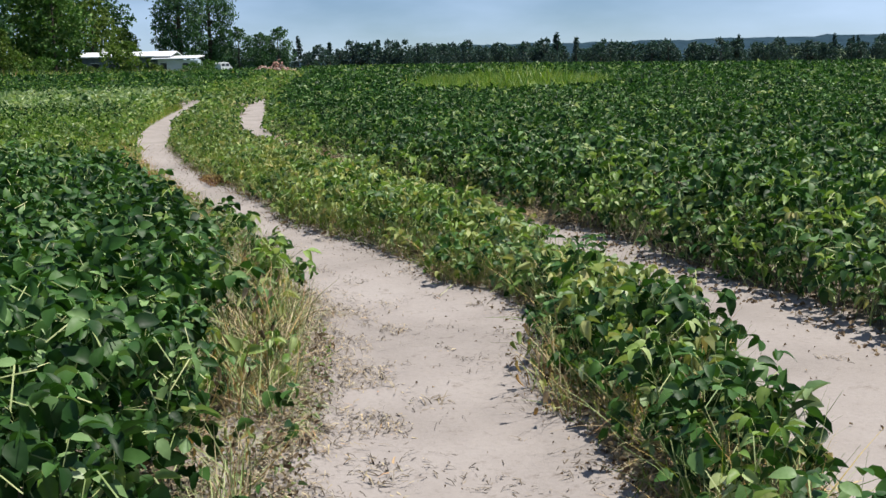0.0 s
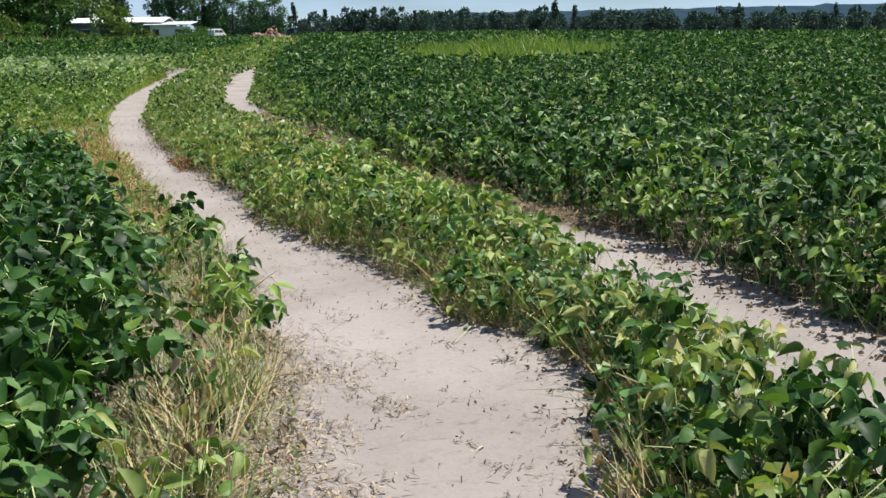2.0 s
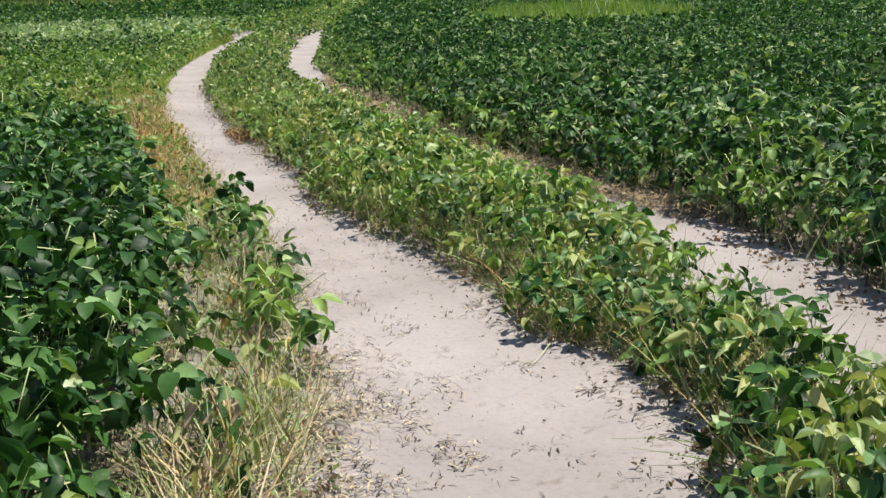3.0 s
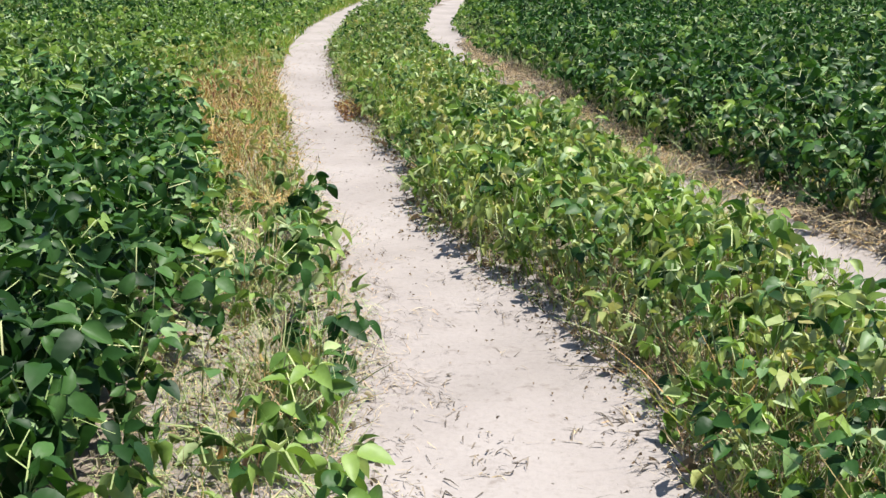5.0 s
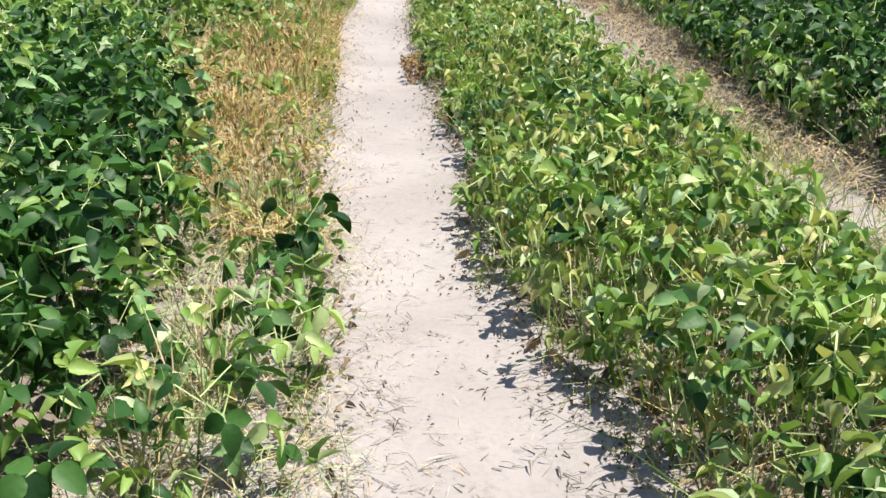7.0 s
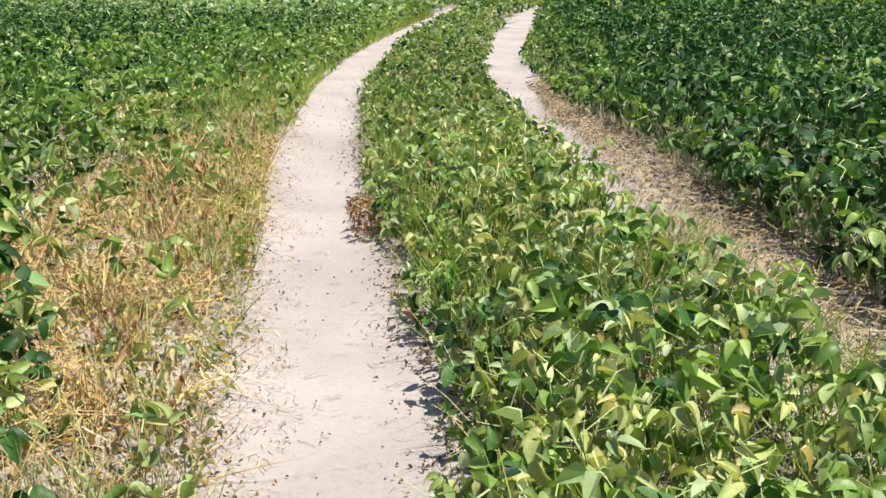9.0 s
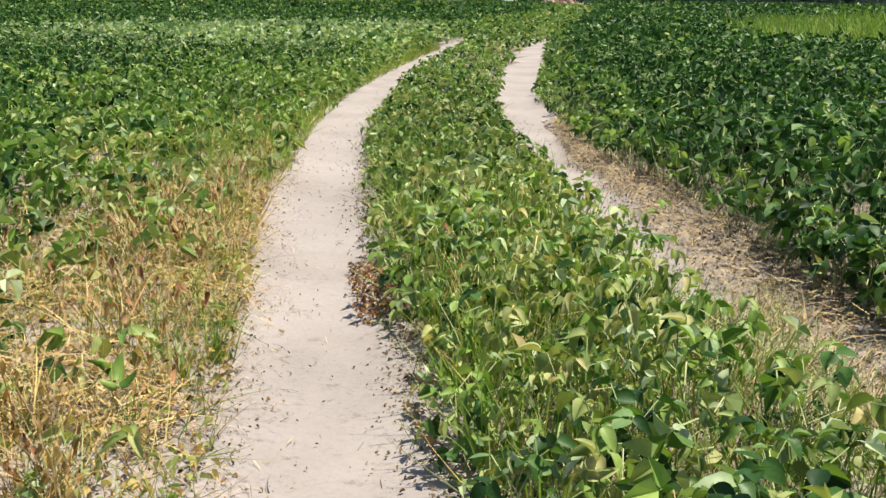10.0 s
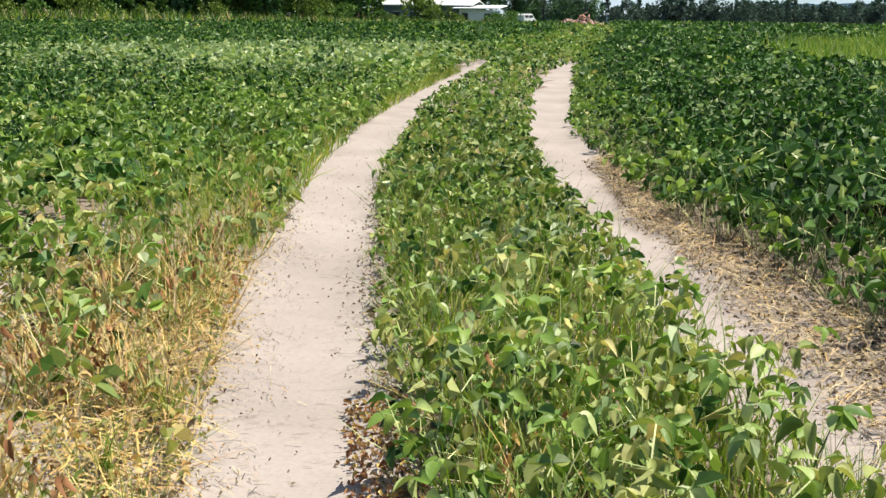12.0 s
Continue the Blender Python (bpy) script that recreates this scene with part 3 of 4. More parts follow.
strewn("straw_litter", "golden trampled straw at the strip's end", "straw", x, y, blade(1, 0.026, 0.4), rng.uniform(0.06, 0.24, len(x)), [STRAW, STRAW_GOLD, TWIG], rng.choice(3, len(x), p=[0.4, 0.4, 0.2]), True, 0.10)

# standing dry stalks
x, y = between(5200, 2.6, 11.5, lambda y: LLe(y) - 0.55, lambda y: LLe(y) - 0.05)
keep = wave(x, y, 1.6, 2.5) > -0.15
x, y = x[keep], y[keep]
strewn("dry_stalks", "upright golden stalks of withered soybean", "stalks", x, y, blade(1, 0.024, 0.35, 3), rng.uniform(0.12, 0.36, len(x)), [STRAW_GOLD, STRAW, STEM], rng.choice(3, len(x), p=[0.08, 0.36, 0.56]), lean=0.5)
x, y = between(8000, 11, 19.5, lambda y: LLe(y) - np.interp(y, [11, 12, 15, 21], [0.5, 1.3, 1.6, 0.9]), lambda y: LLe(y) - 0.02)
strewn("dry_stalks", "golden stalks of the withered patch", "stalks", x, y, blade(1, 0.017, 0.25, 3), rng.uniform(0.10, 0.34, len(x)), [STRAW_GOLD, STRAW, STEM, GRASS], rng.choice(4, len(x), p=[0.5, 0.2, 0.12, 0.18]), lean=0.8)
x, y = between(12000, 3.0, 24, lambda y: LRe(y) + 0.10, lambda y: RLe(y) - 0.12)
strewn("dry_stalks", "thin yellow stems among the strip's leaves", "stalks", x, y, blade(1, 0.016, 0.25, 3), rng.uniform(0.16, 0.46, len(x)), [STRAW_GOLD, STEM, STRAW, GRASS], rng.choice(4, len(x), p=[0.14, 0.60, 0.10, 0.16]), lean=0.6)

x, y = between(2600, 6.0, 11.4, lambda y: LLe(y) - 0.72, lambda y: LLe(y) - 0.06)
strewn("sprawling_stems", "lime green sprawling stems at the left margin", "stalks", x, y, blade(1, 0.022, 0.5, 3), rng.uniform(0.08, 0.26, len(x)), [STEM, GRASS, STRAW], rng.choice(3, len(x), p=[0.5, 0.25, 0.25]), lean=0.9, lift=0.06)

x, y = between(9500, 9.5, 15.5, lambda y: RLe(y) - 0.15, lambda y: RLe(y) + 0.15 + 0.35 * smooth((y - 10) / 2))
keep = wave(x, y, 2.6, 3.5) > -0.25
x, y = x[keep], y[keep]
strewn("sprawling_stems", "pale yellow-green stems lying out over the second track", "stalks", x, y, blade(1, 0.022, 0.5, 3), rng.uniform(0.08, 0.30, len(x)), [STEM, GRASS, STRAW, STRAW_GOLD], rng.choice(4, len(x), p=[0.4, 0.2, 0.25, 0.15]), lean=0.85, lift=0.08)
x, y = between(2600, 2.8, 12, lambda y: LLe(y) - 2.8, lambda y: LLe(y) - 1.0)
strewn("crop_stems", "thin light green leaf stalks of the left rows", "stalks", x, y, blade(1, 0.011, 0.25, 2), rng.uniform(0.35, 0.66, len(x)), [STEM], np.zeros(len(x), int), lean=0.35)
x, y = between(4500, 5.0, 20, lambda y: RRe(y) + 0.1, lambda y: RRe(y) + 3.2)
strewn("crop_stems", "thin light green leaf stalks of the right rows", "stalks", x, y, blade(1, 0.011, 0.25, 2), rng.uniform(0.35, 0.66, len(x)), [STEM], np.zeros(len(x), int), lean=0.35)

# bare stems and stalks at the foot of the rows
x, y = between(3000, 5.4, 26, lambda y: RRe(y) + 0.02, lambda y: RRe(y) + 0.55)
strewn("crop_stems", "bare grey-green stems at the foot of the row", "stalks", x, y, blade(1, 0.022, 0.2, 2), rng.uniform(0.15, 0.42, len(x)), [STEM, TWIG], (rng.random(len(x)) < 0.45).astype(int), lean=0.4)

# grass
x, y = between(7500, 9.5, 24, lambda y: LRe(y) + 0.14, lambda y: RLe(y) - 0.1)
keep = rng.random(len(x)) < np.interp(y, [9.5, 12.5, 14, 17, 20, 24], [0.15, 0.6, 1.0, 1.0, 0.5, 0.3])
x, y = x[keep], y[keep]
strewn("grass", "fresh green grass blades in the strip", "grass", x, y, blade(1, 0.024, 0.35, 3), rng.uniform(0.2, 0.48, len(x)), [GRASS], np.zeros(len(x), int), lean=0.25)
x, y = between(17000, 16, 42, lambda y: LLe(y) - 1.5, lambda y: LLe(y) - 0.03)
keep = rng.random(len(x)) < np.interp(y, [16, 18, 21], [0.05, 0.3, 1])
x, y = x[keep], y[keep]
strewn("grass", "light green grass along the far track", "grass", x, y, blade(1, 0.03, 0.35, 2), rng.uniform(0.14, 0.40, len(x)), [GRASS, STRAW_GOLD], (rng.random(len(x)) < 0.12).astype(int), lean=0.35)
x, y = between(8000, 3.0, 24, lambda y: LRe(y) - 0.02 + 0.05 * np.sin(5 * y), lambda y: LRe(y) + 0.4)
strewn("grass", "short green weeds at the strip's edge", "grass", x, y, blade(1, 0.03, 0.45, 2), rng.uniform(0.04, 0.14, len(x)), [GRASS, STRAW, TWIG], rng.choice(3, len(x), p=[0.55, 0.2, 0.25]), lean=0.55)
x, y = between(900, 13.6, 17.5, lambda y: LLe(y) - 0.5, lambda y: LLe(y) - 0.06)
strewn("grass", "grey-green tussocks by the withered patch", "grass", x, y, blade(1, 0.02, 0.4, 3), rng.uniform(0.08, 0.24, len(x)), [GRASS, STRAW], (rng.random(len(x)) < 0.3).astype(int), lean=0.4)

# dead leaves and crumbs
dead = leaflet(1, 1.0, 0.55, 0.3, 0.5)


def litter(label, n, y0, y1, a, b, s0, s1, mats=(LEAF_DRY,), lift=0.012):
    x, y = between(n, y0, y1, a, b)
    k = rng.integers(0, len(mats), len(x))
    r = turns(rng.uniform(0, 6.283, n), rng.normal(0, 0.6, n), rng.normal(0, 0.6, n))
    v, f, m = spread(dead, r, rng.uniform(s0, s1, n), np.stack([x, y, ground_z(x, y) + 0.004 + lift * rng.random(n)], 1))
    ob = new("leaf_litter", mesh_np("leaf_litter", v, f, list(mats), np.repeat(k, len(dead[1]))))
    return tagged(ob, label, "leaf litter", kind="stuff")


litter("dark dead leaves along the strip's left foot", 6500, 2.5, 22, lambda y: LRe(y) - 0.03 - 0.20 * rng.random(len(y)) ** 3, lambda y: LRe(y) + 0.22, 0.006, 0.024)
litter("brown dead leaves under the strip", 2200, 2.5, 18, LRe, RLe, 0.03, 0.07)
litter("brown dead leaves at the foot of the right field", 4800, 4.5, 24, lambda y: RRe(y) - 0.22, lambda y: RRe(y) + 0.5, 0.012, 0.045)
litter("curled yellow and brown leaves of the withered patch", 8000, 10.8, 18, lambda y: LLe(y) - 2.0, LLe, 0.014, 0.045, (LEAF_DRY, LEAF_YELLOW, LEAF_DEAD_GOLD, LEAF_DEAD_GOLD, LEAF_YELLOW), 0.14)
litter("dead leaves at the left field margin", 2200, 2.4, 11.5, lambda y: LLe(y) - 1.0, lambda y: LLe(y) + 0.06, 0.012, 0.045, (LEAF_DRY, LEAF_DEAD_PALE, LEAF_DEAD_PALE), 0.03)
litter("curled brown leaves among the straw of the second track", 2600, 12.5, 23, lambda y: RRe(y) - np.interp(y, [12.5, 15, 20, 23], [0.3, 0.7, 0.4, 0.15]), lambda y: RRe(y) + 0.2, 0.010, 0.032, (LEAF_DRY, LEAF_DRY, LEAF_DEAD_PALE, LEAF_DEAD_PALE), 0.07)
litter("broken dead leaves spilling from the withered patch onto the sand", 3000, 10.5, 20, lambda y: LLe(y) - 0.5, lambda y: LLe(y) + 0.26 * rng.random(len(y)) ** 2, 0.006, 0.022, (LEAF_DRY, LEAF_DEAD_PALE, LEAF_DEAD_GOLD), 0.02)
litter("pale shrivelled leaves heaped at the field margin", 2600, 2.6, 6.2, lambda y: LLe(y) - 0.55, lambda y: LLe(y) + 0.12, 0.010, 0.036, (LEAF_DEAD_PALE, LEAF_DEAD_PALE, LEAF_PALE, LEAF_DRY), 0.05)
litter("pale shrivelled leaves at the strip's trampled end", 3000, 3.0, 5.0, lambda y: LRe(y) + 0.0, RLe, 0.010, 0.036, (LEAF_DEAD_PALE, LEAF_DEAD_PALE, LEAF_DRY), 0.05)
litter("small brown crumbs scattered over the sand", 700, 2.5, 24, LLe, LRe, 0.004, 0.016)
litter("small brown crumbs over the second track", 700, 3.5, 24, RLe, RRe, 0.005, 0.022)
litter("heap of russet dead leaves beside the track", 700, 14.8, 15.8, lambda y: LRe(y) - 0.16, lambda y: LRe(y) + 0.12, 0.012, 0.032, (LEAF_DRY, RUSSET, RUSSET, LEAF_DEAD_GOLD), 0.07)
x, y = between(3000, 2.5, 20, lambda y: LLe(y) - 0.05, lambda y: LRe(y) + 0.1)
side = np.minimum(x - LLe(y), LRe(y) - x)
keep = rng.random(len(x)) < np.where(side < 0.22, 1.0, 0.25) * np.interp(y, [2.5, 9, 12, 20], [1, 0.8, 0.5, 0.4])
x, y = x[keep], y[keep]
strewn("twig_litter", "thin grey twigs and straws on the sand", "twigs", x, y, blade(1, 0.03, 0.3), rng.uniform(0.03, 0.13, len(x)), [TWIG, STRAW], (rng.random(len(x)) < 0.2).astype(int), True, 0.008)

x, y = between(6500, 2.6, 10, LLe, lambda y: LRe(y) + 0.05)
side = np.minimum(x - LLe(y), LRe(y) - x)
keep = (wave(x, y, 3.3, 8) + 0.35 * wave(x, y, 9, 3) > np.where(side < 0.2, -0.2, 0.36)) & (rng.random(len(x)) < np.interp(y, [3, 6, 10], [1, 0.8, 0.5]))
x, y = x[keep], y[keep]
strewn("twig_litter", "patches of dark withered grass bits on the sand", "twigs", x, y, blade(1, 0.13, 0.5), rng.uniform(0.015, 0.065, len(x)), [TWIG], np.zeros(len(x), int), True, 0.02)
x, y = between(3200, 7.2, 9.2, lambda y: LRe(y) + 0.0, lambda y: LRe(y) + 0.55)
strewn("straw_litter", "pale dry grass at the strip's edge", "straw", x, y, blade(1, 0.028, 0.4), rng.uniform(0.05, 0.2, len(x)), [STRAW, GRASS], (rng.random(len(x)) < 0.3).astype(int), lean=0.9)

x, y = between(17000, 2.6, 19, lambda y: LLe(y) - 0.12, lambda y: LLe(y) + 0.40)
keep = rng.random(len(x)) < np.clip(0.75 - (x - LLe(y)) / 0.40 + 0.5 * wave(x, y, 3.0, 1), 0.02, 1)
x, y = x[keep], y[keep]
strewn("straw_litter", "fine grey straw mat spilling onto the sand", "straw", x, y, blade(1, 0.04, 0.7), rng.uniform(0.02, 0.10, len(x)), [TWIG, STRAW], (rng.random(len(x)) < 0.45).astype(int), True, 0.025)

x, y = between(15000, 2.6, 7.5, lambda y: LLe(y) - 0.1, lambda y: LLe(y) + 0.55)
keep = rng.random(len(x)) < np.clip(0.85 - (x - LLe(y)) / 0.5 + 0.7 * wave(x, y, 3.4, 6), 0.01, 1)
x, y = x[keep], y[keep]
strewn("twig_litter", "matted fine grass bits at the sand's rim", "twigs", x, y, blade(1, 0.15, 0.6), rng.uniform(0.015, 0.06, len(x)), [TWIG, STRAW, LEAF_DEAD_PALE], rng.choice(3, len(x), p=[0.5, 0.25, 0.25]), True, 0.03)

# withered tufts standing in the sand of the tracks


def tuft(x, y, size, n, seed):
    r, n = np.random.default_rng(seed), n * 3
    a = r.uniform(0, 6.283, n)
    rot = turns(a, r.normal(-1.25, 0.45, n), r.normal(0, 0.6, n))
    off = r.normal(0, 0.22 * size, (n, 3)) * (1, 1, 0)
    v, f, m = spread(blade(1, 0.10, 0.6, 3), rot, size * r.uniform(0.12, 0.55, n), off)
    ob = new("dry_grass_tuft", mesh_np("dry_grass_tuft", v, f, [TWIG, STRAW], np.repeat((r.random(n) < 0.25).astype(int), 6)))
    ob.location = (x, y, float(ground_z(np.array([x]), np.array([y]))[0]) - 0.004)
    return tagged(ob, "withered grey-brown grass tuft in the sand", "grass tuft", "tufts in the wheel track")


for i, (x, y, size, n) in enumerate([(-0.01, 6.04, 0.13, 22), (-0.05, 5.0, 0.16, 24), (-0.36, 6.23, 0.10, 16), (0.14, 5.51, 0.09, 14), (-0.11, 7.42, 0.13, 22), (-0.28, 7.28, 0.10, 14),
                                     (-0.74, 8.87, 0.11, 16), (-0.39, 8.17, 0.14, 22), (-0.26, 8.32, 0.15, 22), (-0.72, 7.66, 0.13, 18), (-0.62, 7.85, 0.10, 14), (-0.55, 4.55, 0.16, 26),
                                     (-0.25, 4.15, 0.17, 26), (-0.46, 5.25, 0.12, 16), (0.32, 4.45, 0.09, 12), (1.98, 5.55, 0.13, 18), (-2.74, 12.96, 0.13, 12), (-2.25, 11.2, 0.12, 14),
                                     (-2.10, 12.9, 0.09, 9), (-4.22, 16.7, 0.11, 20), (-3.55, 15.75, 0.06, 8), (-1.60, 10.30, 0.09, 10), (0.22, 7.05, 0.15, 22), (-2.35, 13.6, 0.08, 8)]):
    tuft(x, y, size * 1.25, n, 100 + i)

# ---- single soybean plants beside the tracks ----


def tube(points, radii, sides=5):
    v, f = [], []
    for i, (p, r) in enumerate(zip(points, radii)):
        for k in range(sides):
            a = 6.2832 * k / sides
            v.append((p[0] + r * math.cos(a), p[1] + r * math.sin(a), p[2]))
        if i:
            for k in range(sides):
                a, b = (i - 1) * sides + k, (i - 1) * sides + (k + 1) % sides
                f += [(a, b, b + sides), (a, b + sides, a + sides)]
    return np.array(v), np.array(f), np.zeros(len(f), int)


LEAF_MESH = {}
for k in range(3):
    for i in range(7):
        v, f, m = trifoliate(3, 500 + 7 * k + i, 0.17, (0.1, 0.45, 0.8)[k])
        LEAF_MESH[k, i] = mesh_np("leaf", v, f, [LEAVES[k], STEM], m, True)
STEMS = []
for i in range(5):
    rnd = random.Random(i)
    bx, by = rnd.uniform(-0.12, 0.12), rnd.uniform(-0.12, 0.12)
    pts = [(bx * s * s, by * s * s, s) for s in (0, 0.25, 0.5, 0.75, 1.0)]
    v, f, m = tube(pts, [0.0055, 0.005, 0.004, 0.003, 0.0015])
    STEMS.append((mesh_np("stem", v, f, [STEM], m, True), bx, by))
PLANT_WORDS = ["bushy dark green soybean plant with broad leaves", "light green soybean plant with drooping leaves", "yellowing soybean plant with thin stems"]


def soybean_plant(x, y, h, kind, n, rnd, group, sprawl=0.0, scale=1.0):
    base = new("soybean_plant")
    base.location = (x, y, float(ground_z(np.array([x]), np.array([y]))[0]) - 0.01)
    tagged(base, PLANT_WORDS[kind], "soybean plant", group)
    stem, bx, by = rnd.choice(STEMS)
    part("stem", stem, base, m=Matrix.Diagonal((1, 1, h * 0.92, 1)))
    for i in range(n):
        s = 0.12 + 0.88 * ((i + rnd.random()) / n) ** 0.8
        yaw, k = i * 2.4 + rnd.uniform(-0.5, 0.5), rnd.uniform(0.7, 1.15) * scale
        t = Euler((rnd.gauss(-0.25 - sprawl, 0.35), rnd.gauss(0, 0.35), yaw)).to_matrix().to_4x4()
        foot = Vector((bx * s * s, by * s * s, h * 0.92 * s))
        tip = foot - t @ (Vector((0, -0.0765, -0.153)) * k)
        tip.z = min(max(tip.z, 0.04), h * 1.12)
        kd = kind
        if s < 0.35 and rnd.random() < 0.3:
            kd = 2
        elif rnd.random() < 0.15:
            kd = rnd.choice((0, 1))
        part("leaf", LEAF_MESH[kd, rnd.randrange(7)], base, m=Matrix.Translation(tip) @ t @ Matrix.Diagonal((k, k, k, 1)))
    return base


plant_rnd = random.Random(21)


def plant_row(count, y0, y1, a, b, gap, group, n0, n1, scale=1.0):
    done = []
    for _ in range(count * 12):
        if len(done) >= count:
            break
        y = plant_rnd.uniform(y0, y1)
        x = float(a(y)) + (float(b(y)) - float(a(y))) * plant_rnd.random()
        if any((x - u) ** 2 + (y - w) ** 2 < gap * gap for u, w in done):
            continue
        h, dens, p = crop(np.array([x]), np.array([y]))
        if h[0] < 0.08:
            continue
        done.append((x, y))
        r = plant_rnd.random()
        kind = 0 if r < p[0, 0] else 1 if r < p[0, 0] + p[0, 1] else 2
        soybean_plant(x, y, float(h[0]) * plant_rnd.uniform(0.85, 1.1), kind, plant_rnd.randint(n0, n1), plant_rnd, group, scale=scale)


plant_row(120, 2.8, 16, lambda y: LRe(y) + 0.10, lambda y: RLe(y) - 0.08, 0.21, "plants of the strip between the tracks", 10, 14, 0.70)
plant_row(85, 3.0, 12.5, lambda y: LLe(y) - 1.75, lambda y: LLe(y) - np.interp(y, [3, 5, 7, 12], [0.3, 0.5, 0.68, 0.7]), 0.22, "plants at the left field margin", 10, 14, 0.78)
plant_row(70, 5.6, 17, lambda y: RRe(y) + 0.05, lambda y: RRe(y) + 0.6, 0.22, "plants at the edge of the right field", 10, 14, 0.80)
# sprawling plants that lean out over the sand
for x, y, h, k in [(-1.42, 8.40, 0.22, 0), (-1.62, 9.05, 0.34, 0), (-2.16, 10.50, 0.28, 0), (-1.12, 6.35, 0.36, 0), (-1.02, 7.1, 0.30, 1), (-1.28, 7.7, 0.28, 1), (-1.75, 9.6, 0.28, 1), (-0.95, 5.2, 0.2, 1), (1.35, 5.4, 0.44, 0), (1.1, 4.9, 0.42, 0)]:
    soybean_plant(x, y, h, k, 14, plant_rnd, "plants leaning over the sand", 0.35, 0.85)

# ---- withered plants and grass clumps ----


def withered_plant(x, y, h, n, seed, label="withered golden soybean plant with bare stalks"):
    h = h * (1.3 if y > 11.5 else 1.0)
    r = np.random.default_rng(seed)
    base = new("withered_soybean_plant")
    base.location = (x, y, float(ground_z(np.array([x]), np.array([y]))[0]) - 0.01)
    tagged(base, label, "withered plant", "withered plants at the margin")
    off = r.normal(0, 0.05, (n, 3)) * (1, 1, 0)
    rot = turns(r.uniform(0, 6.283, n), r.normal(-0.12, 0.28, n), r.normal(0, 0.28, n))
    v, f, m = spread(blade(1, 0.027, 0.5, 4), rot, h * r.uniform(0.55, 1.1, n), off)
    part("withered_stem", mesh_np("withered_stem", v, f, [STRAW_GOLD, STRAW, STEM], np.repeat(r.choice(3, n, p=[0.5, 0.3, 0.2] if y > 11.5 else [0.22, 0.38, 0.40]), 8)), base)
    k = n // 2
    at = np.stack([r.normal(0, 0.08, k), r.normal(0, 0.08, k), r.uniform(0.15, 0.85, k) * h], 1)
    v, f, m = spread(leaflet(2, 1, 0.45, 0.25, 0.7), turns(r.uniform(0, 6.283, k), r.normal(-1.1, 0.4, k), r.normal(0, 0.6, k)), r.uniform(0.03, 0.065, k), at)
    part("dry_foliage", mesh_np("dry_foliage", v, f, [LEAF_DEAD_GOLD, RUSSET if y > 11.5 else LEAF_DRY, LEAF_YELLOW], np.repeat(r.choice(3, k, p=[0.45, 0.3, 0.25] if y > 11.5 else [0.15, 0.25, 0.60]), 12), True), base, "curled dry leaves hanging from the stalks")
    return base


MARGIN_PLANTS = [(-0.90, 4.75, 0.30, 34), (-0.98, 5.15, 0.34, 44), (-0.92, 5.6, 0.38, 50), (-1.02, 6.0, 0.40, 52), (-1.08, 6.45, 0.36, 44), (-0.86, 5.35, 0.26, 30), (-0.80, 4.1, 0.20, 30),
                                  (-1.12, 7.0, 0.30, 36), (-1.3, 7.6, 0.30, 34), (-1.5, 8.2, 0.26, 30), (0.52, 4.75, 0.26, 44), (0.50, 5.1, 0.32, 54), (0.54, 5.4, 0.30, 48), (0.98, 3.95, 0.26, 30), (1.25, 3.9, 0.24, 30),
                                  (-0.40, 9.55, 0.30, 34), (0.30, 8.3, 0.26, 28), (-2.6, 15.0, 0.30, 40), (-2.75, 15.5, 0.34, 44), (-2.15, 14.2, 0.30, 36)]
PATCH_PLANTS = [(-3.35, 12.6, 0.24, 46), (-3.7, 13.1, 0.28, 50), (-3.45, 13.6, 0.26, 46), (-3.95, 14.0, 0.28, 50), (-3.75, 14.4, 0.24, 46), (-4.3, 14.7, 0.28, 46), (-4.2, 15.4, 0.26, 46),
                                  (-4.75, 15.6, 0.30, 46), (-4.6, 16.4, 0.28, 44), (-5.1, 16.9, 0.30, 44), (-5.0, 17.6, 0.26, 40), (-4.9, 14.2, 0.30, 40), (-5.4, 15.4, 0.32, 40), (-3.1, 12.0, 0.22, 40)]
patch_rnd = random.Random(12)
for _ in range(34):
    y = patch_rnd.uniform(11.8, 19.5)
    PATCH_PLANTS.append((float(edge(Y_LL, y)) - patch_rnd.uniform(0.2, float(np.interp(y, [11.5, 13, 15, 16.5, 18.5], [1.2, 1.5, 1.1, 0.7, 0.5]))), y, patch_rnd.uniform(0.2, 0.32), patch_rnd.randint(34, 52)))
for i, (x, y, h, n) in enumerate(MARGIN_PLANTS + PATCH_PLANTS):
    withered_plant(x, y, h, n, 300 + i)


def grass_clump(x, y, h, n, seed):
    r = np.random.default_rng(seed)
    rot = turns(r.uniform(0, 6.283, n), r.normal(-0.15, 0.18, n), r.normal(0, 0.18, n))
    v, f, m = spread(blade(1, 0.035, 0.3, 4), rot, h * r.uniform(0.5, 1.1, n), r.normal(0, 0.02, (n, 3)) * (1, 1, 0))
    ob = new("grass_clump", mesh_np("grass_clump", v, f, [GRASS], m))
    ob.location = (x, y, float(ground_z(np.array([x]), np.array([y]))[0]) - 0.005)
    return tagged(ob, "clump of upright green grass blades", "grass clump", "grass clumps along the tracks")


